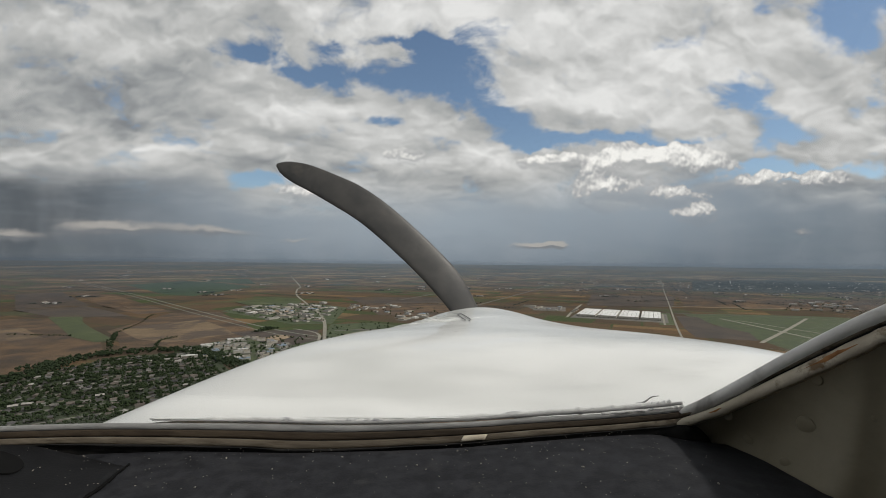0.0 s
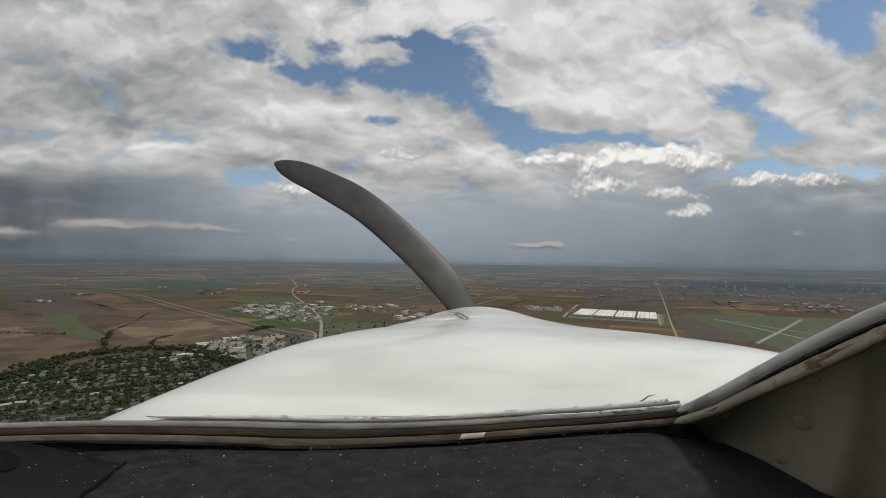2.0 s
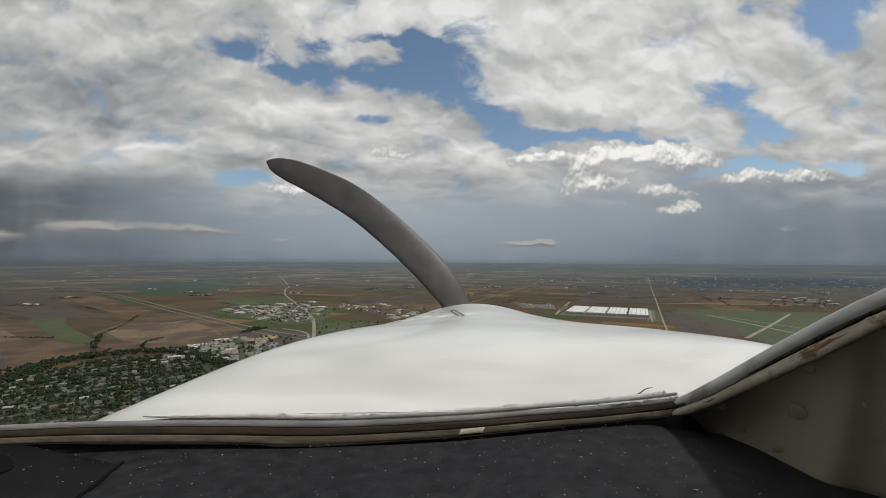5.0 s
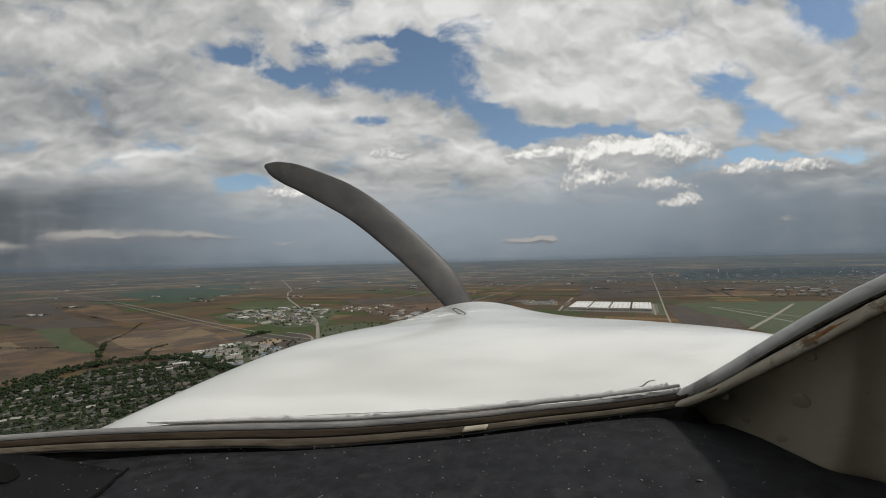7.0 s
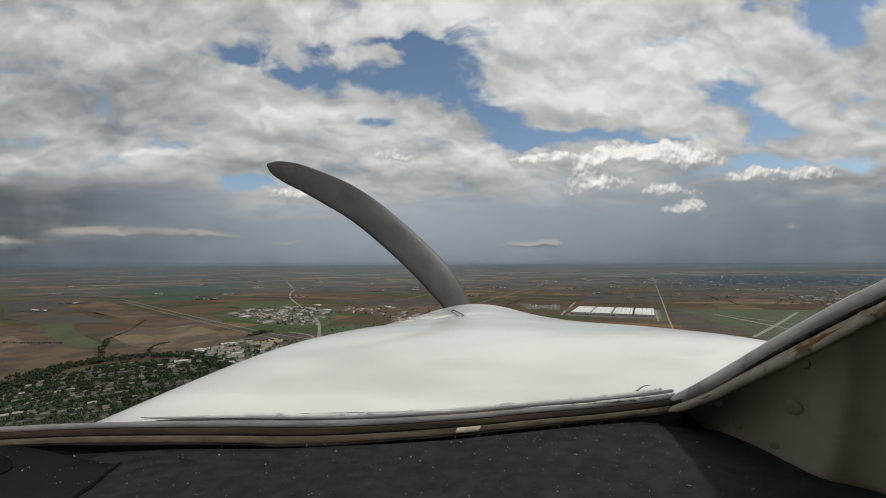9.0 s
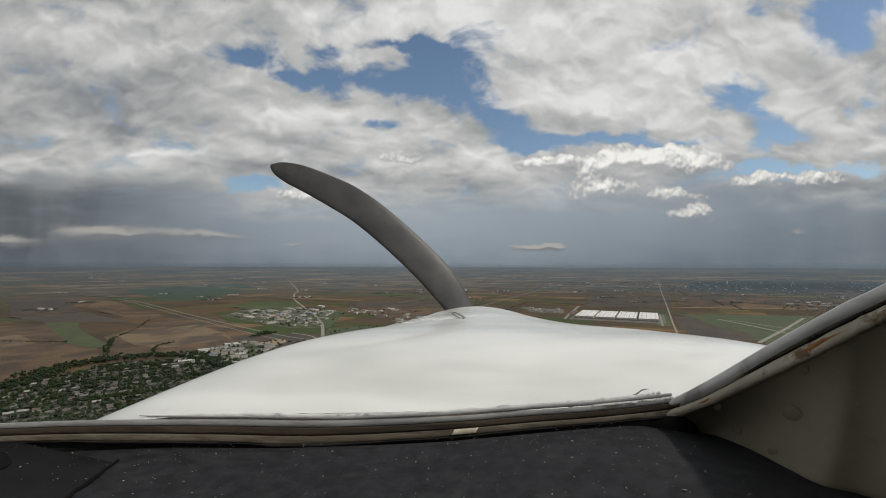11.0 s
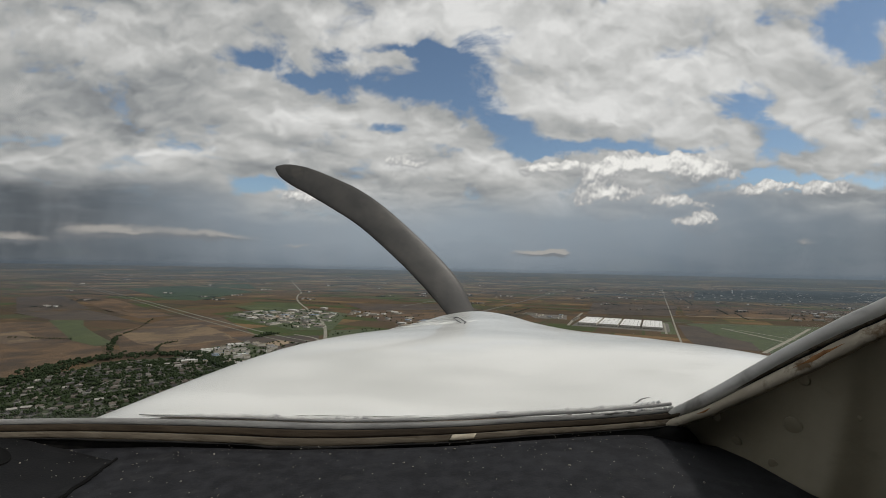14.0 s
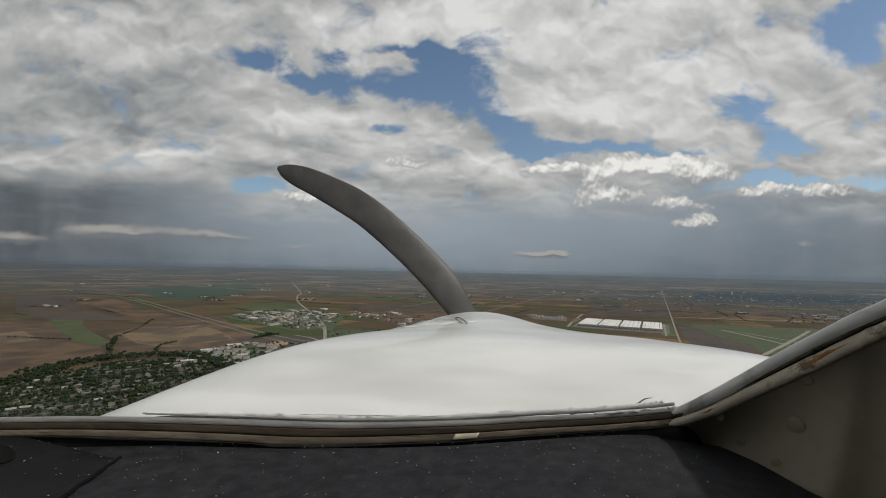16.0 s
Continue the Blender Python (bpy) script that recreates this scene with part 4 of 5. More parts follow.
foot = smooth_line([(0.345, 0.605, -0.222), (0.352, 0.575, -0.220), (0.365, 0.54, -0.219), (0.370, 0.486, -0.220), (0.376, 0.457, -0.222), (0.415, 0.43, -0.225), (0.45, 0.33, -0.235), (0.47, 0.23, -0.245)], 50)
rows = []
for f in np.linspace(0, 1, 16):
    rows.append([p.lerp(q, f) + Vector((0.012 * math.sin(math.pi * f), 0.008 * math.sin(math.pi * f), 0)) + Vector((0.004, 0.004, -0.003)) for p, q in zip(top, foot)])
wall = part("cabin_side_panel", sheet(rows, (0.01, 0.01, 0)), M_BEIGE, plane, "shaded beige cabin side panel with rivets", True)


def wall_point(x_at, z_at):
    """The panel's point at a given distance ahead and height."""
    best = min((p for r in rows for p in r), key=lambda p: (p.y - x_at) ** 2 + (p.z - z_at) ** 2)
    return best


for y, z, r in ((0.512, -0.165, 0.0105), (0.571, -0.173, 0.007), (0.570, -0.203, 0.0065), (0.521, -0.210, 0.0065), (0.501, -0.111, 0.0065), (0.463, -0.140, 0.003), (0.40, -0.15, 0.0105), (0.40, -0.06, 0.0075)):
    bm = bmesh.new()
    bmesh.ops.create_uvsphere(bm, u_segments=20, v_segments=12, radius=r)
    p = wall_point(y, z)
    bmesh.ops.transform(bm, matrix=Matrix.Translation(p) @ look((0, 0, 0), (0.93, 0.35, 0.1)) @ Matrix.Diagonal((1, 1, 0.24, 1)), verts=bm.verts)
    part("rivet", bm, M_BEIGE, wall, "domed painted rivet", True)

# propeller: two blades at rest, leaning to the upper left, bent to fit the camera's view
HUB = Vector((0.174, 1.60, -0.325))
prop = part("propeller", tube([HUB + Vector((0, y, 0)) for y in (-0.03, 0.05, 0.12, 0.18, 0.22)], [0.10, 0.098, 0.08, 0.045, 0.008], 28), M_PAINT, plane, "two-blade propeller with a white spinner", True)


def blade(sign):
    mid = smooth_line([(0, 0, 0), (-0.065, 0, 0.166), (-0.152, 0, 0.333), (-0.344, 0, 0.571), (-0.507, 0, 0.701), (-0.659, 0, 0.791)], 44)
    rows = []
    for i, p in enumerate(mid):
        s = i / 44
        t = (mid[min(i + 1, 44)] - mid[max(i - 1, 0)]).normalized()
        side = Vector((t.z, 0, -t.x))
        chord = float(np.interp(s, (0, 0.12, 0.35, 0.7, 0.9, 0.97, 1), (0.05, 0.085, 0.125, 0.115, 0.085, 0.055, 0.012))) / 2
        twist = math.radians(38 - 26 * s)
        across = side * math.cos(twist) + Vector((0, 1, 0)) * math.sin(twist)
        thick = float(np.interp(s, (0, 0.2, 1), (0.022, 0.011, 0.004)))
        up = across.cross(t)
        ring = [across * chord * math.cos(a) + up * thick * math.sin(a) for a in np.linspace(0, 2 * math.pi, 19)]
        rows.append([HUB + Vector((sign * q.x, q.y, sign * q.z)) for q in (p + r for r in ring)])
    bm = sheet(rows)
    bmesh.ops.remove_doubles(bm, verts=bm.verts, dist=1e-5)
    bmesh.ops.recalc_face_normals(bm, faces=bm.faces)
    bmesh.ops.rotate(bm, cent=HUB, matrix=Matrix.Rotation(radians(-9.0), 3, "Y"), verts=bm.verts)
    return part("blade", bm, M_BLADE, prop, "curved dark grey propeller blade", True)


blade(1), blade(-1)

# windscreen: a thin curved clear pane from the base frame up to the roof
low = smooth_line([*BASE[:-1], *ARM_OUT[1:]], 90)
rows = []
for f in np.linspace(0, 1, 14):
    rows.append([Vector((p.x * (1 - 0.06 * f), p.y + (0.14 - p.y) * f + 0.05 * math.sin(math.pi * f), p.z - 0.004 + (0.42 - p.z) * f)) for p in low])
pane = part("windscreen", sheet(rows, (0, 0.003, 0.001)), M_PANE, plane, "clear curved windscreen", True)
pane.visible_shadow = False

# the rest of the cabin, out of view, added to shade the cockpit: roof, walls with window openings, seat-back bulkhead,
# floor
def slab(name, x0, y0, z0, x1, y1, z1, mat, label):
    bm = bmesh.new()
    box(bm, x0, y0, z0, x1, y1, z1)
    bmesh.ops.bevel(bm, geom=bm.edges, offset=0.008, segments=2, affect="EDGES")
    return part(name, bm, mat, plane, label)


slab("cabin_roof", -0.76, -1.25, 0.40, 0.56, 0.10, 0.44, M_LINING, "grey cabin roof lining")
slab("cabin_floor", -0.76, -1.25, -0.95, 0.56, 0.60, -0.91, M_LINING, "grey cabin floor")
slab("rear_bulkhead", -0.72, -1.25, -0.90, 0.52, -1.20, 0.39, M_LINING, "grey rear bulkhead")
slab("cabin_wall_lower", -0.76, -1.19, -0.90, -0.72, 0.45, -0.06, M_BEIGE, "beige cabin wall below the window")
slab("cabin_wall_lower", 0.52, -1.19, -0.90, 0.56, 0.20, 0.02, M_BEIGE, "beige cabin wall below the window")
slab("cabin_wall_upper", -0.76, -1.19, 0.28, -0.72, 0.12, 0.39, M_BEIGE, "beige cabin wall above the window")
slab("cabin_wall_upper", 0.52, -1.19, 0.28, 0.56, 0.12, 0.39, M_BEIGE, "beige cabin wall above the window")
slab("instrument_panel", -0.72, 0.16, -0.90, 0.44, 0.19, -0.285, M_VINYL, "black instrument panel below the glareshield")


# ---- fields and cover ----
GRID = radians(24.0)


def turned(x, y, a=GRID, ox=0.0, oy=0.0):
    """Local right/ahead in a grid turned to the right by a, to the plan."""
    return ox + x * math.cos(a) + y * math.sin(a), oy - x * math.sin(a) + y * math.cos(a)


patch("field_brown", [(-1260, 1720), (-1390, 2350), (-1180, 2420), (-860, 1980), (-700, 1760), (-690, 1570), (-800, 1400), (-960, 1370), (-1120, 1580)], M_SOIL, "reddish brown tilled field with darker streaks")
patch("field_brown_west", [(-2300, 1650), (-1900, 2050), (-1760, 2080), (-1190, 1590), (-990, 1340), (-1030, 1190), (-970, 1060), (-1500, 700), (-2300, 800)], M_SOIL, "reddish brown tilled field beside a creek")
patch("field_tan", [(-1880, 1560), (-1640, 1790), (-1360, 1560), (-1560, 1350)], M_SOIL_TAN, "pale tan stubble strip in a brown field", 0.45)
patch("field_green_wedge", [(-1830, 2120), (-1690, 2150), (-1540, 1960), (-1370, 1790), (-1090, 1530), (-1130, 1490), (-1290, 1590), (-1430, 1730)], M_GRASS, "bright green grass wedge", 0.5)
patch("field_dark", [(-3250, 3470), (-3090, 3710), (-2070, 2680), (-2280, 2440)], M_SOIL_DARK, "dark bare field")
patch("field_dark_west", [(-2060, 2640), (-1480, 2180), (-1820, 2130), (-2280, 2420)], M_SOIL_DARK, "dark bare field")
patch("field_plough", [(-3050, 3740), (-2400, 3380), (-1500, 2480), (-1420, 2420), (-1500, 2260), (-2040, 2720)], M_SOIL, "brown tilled field along the highway")
patch("field_green_north", [(-3420, 4920), (-3360, 5970), (-2680, 5570), (-2000, 4810), (-1890, 3460), (-2210, 3620)], M_CROP, "long dark green crop field")
patch("field_green_far", [(-3280, 6100), (-2940, 6900), (-2160, 5300), (-2500, 5500)], M_CROP, "dark green crop field")
patch("field_green_town", [(-1370, 3010), (-1280, 3420), (-1040, 3380), (-880, 2850), (-1050, 2640)], M_GRASS, "bright green field by the industrial estate")
patch("field_east", [(-520, 2950), (250, 3050), (330, 2700), (60, 2250), (-330, 2350)], M_SOIL, "brown tilled field")
patch("field_east_dark", [(-750, 3500), (200, 3600), (250, 3080), (-520, 2980)], M_SOIL_DARK, "dark bare field")
patch("field_dark_north", [(950, 3000), (1500, 2950), (2000, 3900), (1350, 4100)], M_SOIL_DARK, "dark bare field behind the warehouses")
patch("field_brown_north", [(1620, 3050), (2900, 2750), (3400, 3700), (2100, 4050)], M_SOIL, "brown tilled field beyond the airfield")
patch("field_tan_strip", [(1560, 2960), (2350, 2820), (2400, 2900), (1610, 3030)], M_SOIL_TAN, "pale strip of stubble", 0.4)
# cloud shadow beside the junction, put in as dark soil colour
patch("field_junction_shadow", [(-800, 1730), (-640, 1790), (-490, 1815), (-425, 1580), (-500, 1440), (-640, 1560)], M_SOIL_DARK, "field beside the junction, darkened like a cloud's shadow", 0.4)
# sunlit part of the brown field, put in as a tan colour
patch("field_tan_creek", [(-1280, 1800), (-1100, 2090), (-900, 1870), (-760, 1690), (-900, 1500), (-1040, 1560)], M_SOIL_TAN, "tan field beside the creek, sunlight put into its colour", 0.35)
patch("field_near_road", [(1045, 1960), (1260, 2450), (1340, 2380), (1240, 2080), (1250, 1850), (1150, 1650), (960, 1720)], M_SOIL_DARK, "dark bare field between road and runway")
patch("airfield_grass", [(1330, 2510), (1540, 2560), (2100, 2470), (2300, 2250), (1840, 1700), (1290, 1300), (1130, 1500), (1250, 2070)], M_LAWN, "mown green airfield grass", 0.2, "airfield")
patch("verge", [(1225, 2570), (1300, 2600), (1060, 2060), (985, 2060)], M_GRASS, "green verge beside the warehouses", 0.3, "verge")
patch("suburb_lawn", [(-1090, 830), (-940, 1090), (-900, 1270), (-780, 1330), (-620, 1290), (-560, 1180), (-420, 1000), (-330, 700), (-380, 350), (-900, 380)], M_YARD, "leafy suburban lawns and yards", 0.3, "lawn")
patch("estate_ground", [(-790, 1300), (-760, 1510), (-680, 1690), (-560, 1700), (-420, 1640), (-380, 1400), (-420, 1150), (-560, 1200), (-640, 1270)], M_LAWN, "patchy grass round the trading estate", 0.3, "lawn")
patch("industrial_ground", [(-1180, 2440), (-1150, 2790), (-830, 2960), (-560, 2700), (-480, 1990), (-640, 1960), (-920, 2210)], M_LAWN, "patchy grass round the industrial estate", 0.3, "lawn")
patch("bare_lot", [(-960, 2420), (-900, 2580), (-800, 2540), (-850, 2370)], M_GRAVEL, "tan graded building plot", 0.6, "lot")
patch("bare_lot_small", [(-640, 1560), (-600, 1680), (-530, 1650), (-560, 1540)], M_GRAVEL, "tan graded building plot", 0.6, "lot")
patch("interchange_grass", [(-480, 1980), (-300, 2050), (-120, 1900), (-150, 1650), (-420, 1560)], M_LAWN, "grass inside the highway junction", 0.3, "verge")
patch("town_green", [(2700, 4900), (3500, 4650), (5200, 5200), (8200, 6700), (7200, 8800), (4300, 7800)], M_FAR_GREEN, "dark leafy ground of a distant town", 0.3, "lawn")
patch("yard_pale", [(540, 2920), (780, 2870), (710, 2610), (540, 2660)], M_LOT, "pale gravel storage yard", 0.4, "lot")

# ---- roads ----
road("road_highway", [(-9200, 9900), (-6430, 7500), (-3850, 5000), (-2320, 3480), (-1390, 2530), (-860, 2000), (-600, 1760), (-420, 1640), (-200, 1560), (200, 1480)], 10, M_VERGE_ROAD, "pale divided highway across the fields")
road("road_highway_twin", [(-3880, 4960), (-2350, 3440), (-1420, 2490), (-890, 1960), (-640, 1720), (-440, 1590), (-200, 1500), (200, 1420)], 7, M_VERGE_ROAD, "pale second carriageway of the highway", 0.5)
road("road_north", [(-3100, 9300), (-2500, 7600), (-1560, 5000), (-1400, 4400), (-1150, 3620), (-800, 2770), (-570, 2190), (-420, 1640), (-340, 1300)], 13, M_CONCRETE, "pale four-lane road bending north", 1.2)
road("road_cross", [(-420, 1790), (-280, 1830), (-60, 1800), (260, 1700)], 14, M_ROAD, "grey junction road", 0.9)
road("road_ramp", [(-590, 1830), (-500, 1760), (-450, 1680), (-420, 1560)], 9, M_CONCRETE, "pale curved slip road", 1.0)
road("road_ramp", [(-330, 1560), (-360, 1680), (-300, 1790), (-200, 1880)], 9, M_CONCRETE, "pale curved slip road", 1.0)
road("road_section", [(700, 1250), (1020, 1970), (1620, 3250), (2700, 5560), (4430, 9220)], 8, M_CONCRETE, "pale straight country road running to the horizon", 0.8)
road("road_section_cross", [(1160, 2620), (1570, 2500), (1910, 2390), (2600, 2180)], 9, M_ROAD, "grey country road", 0.7)
road("road_field_edge", [(1500, 2990), (1900, 2960), (2300, 2930)], 8, M_CONCRETE, "pale farm track", 0.7)
road("road_diagonal", [(160, 2760), (310, 3140), (900, 4580), (2000, 7360)], 15, M_ROAD, "grey country road", 0.7)
road("road_diagonal_far", [(-300, 3300), (-20, 4110), (590, 5920), (1840, 9640)], 15, M_ROAD, "grey country road", 0.7)
road("road_lot", [(640, 2330), (760, 2640), (940, 3070)], 13, M_CONCRETE, "pale access road", 0.7)
road("road_lot_side", [(1010, 2060), (1120, 2300), (1230, 2540)], 9, M_CONCRETE, "pale access road", 0.8)
for k, (o, d) in enumerate(((4400, 0), (6200, 600), (8200, -400), (3500, 900))):
    a, b = turned(-3600 + d, o), turned(3600 + d, o)
    road("road_country", [a, ((a[0] + b[0]) / 2, (a[1] + b[1]) / 2 + 20), b], 10, M_ROAD, "grey straight country road", 0.7)

# ---- airfield ----
road("runway", [(1425, 2330), (1418, 2050), (1400, 1770), (1390, 1500)], 14, M_CONCRETE, "pale concrete runway", 0.7, "runway")
road("runway_crossing", [(1130, 1610), (1500, 1970), (1900, 2370)], 14, M_CONCRETE, "pale concrete crossing runway", 0.9, "runway")
road("taxiway", [(1430, 2290), (1470, 2250), (1500, 2060), (1535, 1880), (1580, 1600)], 9, M_CONCRETE, "pale taxiway", 0.6, "taxiway")


# ---- buildings ----
def gable(bm, w, d, h0, h1, over=0.4):
    """A gabled roof block with eaves."""
    x, y = w / 2 + over, d / 2 + over
    vs = [bm.verts.new(p) for p in ((-x, -y, h0), (x, -y, h0), (x, y, h0), (-x, y, h0), (-x, 0, h1), (x, 0, h1))]
    for f in ((0, 1, 5, 4), (2, 3, 4, 5), (1, 2, 5), (3, 0, 4), (3, 2, 1, 0)):
        bm.faces.new([vs[i] for i in f])


def build_house(w, d, kind):
    h = thing("house", (0, 0, -500), "", "house")
    bm = bmesh.new()
    box(bm, -w / 2, -d / 2, -0.3, w / 2, d / 2, 3.0)
    if kind != 1:
        box(bm, w / 2 - 6.5, -d / 2 - 4.5, -0.3, w / 2 - 0.3, -d / 2, 2.7)
    part("wall", bm, M_WALLS, h)
    bm = bmesh.new()
    gable(bm, w, d, 2.9, 5.6)
    part("roof", bm, M_ROOFS, h)
    if kind != 1:
        bm = bmesh.new()
        gable(bm, 7.4, 6.2, 2.65, 4.6)
        bmesh.ops.transform(bm, matrix=Matrix.Translation((w / 2 - 3.4, -d / 2 - 2.0, 0)) @ Matrix.Rotation(radians(90), 4, "Z"), verts=bm.verts)
        part("garage_roof", bm, M_ROOFS, h)
    return h


HOUSES = [build_house(12.5, 8, 0), build_house(10.5, 7.5, 1), build_house(14, 8.5, 2), build_house(10, 9, 3)]
SUBURB = [(-1040, 850), (-930, 1090), (-890, 1250), (-790, 1290), (-640, 1260), (-580, 1170), (-450, 980), (-360, 720), (-420, 480), (-850, 500)]
WORDS = ["suburban house with a shingled gable roof among trees", "small suburban house with a plain gable roof", "long ranch house with a shingled roof and garage", "square suburban house with a shingled roof"]
rnd = random.Random(11)
streets, spots = [], []
ANG = radians(-34.0)
for j in range(-9, 14):
    for i in range(-26, 27):
        bend = 26 * math.sin(j * 1.3) * math.sin(i * 0.21 + j)
        for side in (-1, 1):
            lx, ly = i * 21.5 + rnd.uniform(-3, 3), j * 62 + side * 17 + bend + rnd.uniform(-2, 2)
            x, y = turned(lx, ly, ANG, -680, 880)
            if inside(x, y, SUBURB) and rnd.random() < 0.80:
                spots.append((x, y, -math.degrees(ANG) + (180 if side > 0 else 0) + rnd.choice((0, 0, 90)) + rnd.uniform(-16, 16)))
    line = [turned(i * 21.5, j * 62 + 26 * math.sin(j * 1.3) * math.sin(i * 0.21 + j), ANG, -680, 880) for i in range(-26, 27, 2)]
    run = []
    for q in line + [(9e9, 9e9)]:
        if inside(*q, SUBURB):
            run.append(q)
        elif len(run) > 2:
            streets.append(run)
            run = []
        else:
            run = []
for run in streets:
    road("street", run, 8.5, M_LOT, "pale suburban street", 0.55)
rnd.shuffle(spots)
for x, y, turn in spots[:300]:
    k = rnd.randrange(4)
    o = copy_thing(HOUSES[k], pose(x, y, 0.3, 0, 0, turn))
    tagged(o, WORDS[k], "house", "houses of the suburb")
bm = bmesh.new()
for x, y, turn in spots[300:]:
    b = bmesh.new()
    w, d = rnd.uniform(11, 16), rnd.uniform(8, 10)
    box(b, -w / 2, -d / 2, -0.3, w / 2, d / 2, 3.0)
    gable(b, w, d, 2.9, 5.4)
    bmesh.ops.transform(b, matrix=pose(x, y, 0.3, 0, 0, turn), verts=b.verts)
    tmp = bpy.data.meshes.new("block")
    b.to_mesh(tmp)
    b.free()
    bm.from_mesh(tmp)
    bpy.data.meshes.remove(tmp)
tagged(new("suburb_houses", mesh_of(bm, "suburb_houses", M_ROOF_MIX)), "more small gabled houses of the suburb", "houses", kind="stuff")
for h in HOUSES:
    for c in list(h.children_recursive):
        bpy.data.objects.remove(c)
    bpy.data.objects.remove(h)


def shed(x, y, w, d, h, turn, label="flat-roofed commercial building", name="commercial_building", group="buildings of the trading estate", roof=None, detail=True):
    s = land_scale(x, y)
    t = thing(name, land(x, y, 0.3), label, "building", group, turn=turn, scale=s)
    bm = bmesh.new()
    box(bm, -w / 2, -d / 2, -0.5, w / 2, d / 2, h)
    part("wall", bm, M_WALL_PALE, t)
    bm = bmesh.new()
    box(bm, -w / 2 - 0.3, -d / 2 - 0.3, h, w / 2 + 0.3, d / 2 + 0.3, h + 0.7)
    part("roof", bm, roof or M_SHEDS, t)
    if detail:
        bm = bmesh.new()
        for i in range(3):
            ux, uy = rnd.uniform(-w * 0.38, w * 0.38), rnd.uniform(-d * 0.35, d * 0.35)
            box(bm, ux - 1.5, uy - 1.2, h + 0.7, ux + 1.5, uy + 1.2, h + 2.3)
        part("roof_unit", bm, M_SHEDS, t)
    return t


def estate(poly, count, sizes, angle, label, name, group):
    xs, ys = [p[0] for p in poly], [p[1] for p in poly]
    put, tries = [], 0
    while len(put) < count and tries < 4000:
        tries += 1
        x, y = rnd.uniform(min(xs), max(xs)), rnd.uniform(min(ys), max(ys))
        w, d = rnd.choice(sizes)
        w, d = w * rnd.uniform(0.8, 1.3), d * rnd.uniform(0.8, 1.2)
        r = math.hypot(w, d) / 2
        if inside(x, y, poly) and all(math.hypot(x - a, y - b) > (r + c) * 0.86 for a, b, c in put):
            put.append((x, y, r))
            turn = angle + rnd.choice((0, 0, 90)) + rnd.uniform(-3, 3)
            if rnd.random() < 0.6:
                q = [turned(px, py, -radians(turn), x, y) for px, py in ((-w * 0.75, -d * 0.95), (w * 0.8, -d * 0.95), (w * 0.8, d * 0.7), (-w * 0.75, d * 0.7))]
                patch("parking_lot", q, M_LOT, "grey paved parking lot", 0.7, "lot")
            shed(x, y, w, d, rnd.uniform(5, 8), turn, label, name, group)


estate([(-760, 1300), (-740, 1490), (-680, 1640), (-590, 1640), (-480, 1480), (-430, 1300), (-470, 1180), (-580, 1210)], 46, [(34, 20), (24, 14), (48, 26), (18, 13)], 34, "flat-roofed shop or workshop beside a paved lot", "commercial_building", "buildings of the trading estate")
estate([(-1130, 2450), (-1110, 2740), (-830, 2900), (-620, 2600), (-540, 2020), (-640, 2010), (-910, 2230)], 60, [(46, 24), (34, 20), (60, 30), (24, 16)], -24, "pale flat-roofed industrial building among lots", "industrial_building", "buildings of the industrial estate")
estate([(-560, 2860), (-300, 2900), (-180, 2500), (-420, 2330), (-520, 2500)], 14, [(40, 26), (26, 18)], -24, "pale flat-roofed building by the road", "industrial_building", "buildings of the industrial estate")
estate([(-230, 2500), (180, 2550), (180, 2150), (-200, 2150)], 18, [(50, 30), (36, 22)], -24, "pale flat-roofed building by the road", "industrial_building", "buildings of the industrial estate")
estate([(560, 2900), (760, 2860), (700, 2640), (560, 2670)], 7, [(60, 24), (30, 20)], -24, "pale flat-roofed storage building in a gravel yard", "storage_building", "buildings of the storage yard")
estate([(2120, 2760), (2520, 2620), (3000, 3400), (2760, 3560)], 16, [(60, 28), (40, 22)], -24, "pale flat-roofed building beyond the airfield", "industrial_building", "buildings beyond the airfield")
shed(-770, 2960, 40, 30, 9, -24, "white barn-like shed by the road", "industrial_building", "buildings of the industrial estate", M_ROOF_WHITE)
shed(-630, 2640, 44, 34, 8, -24, "white flat-roofed shed by the road", "industrial_building", "buildings of the industrial estate", M_ROOF_WHITE)


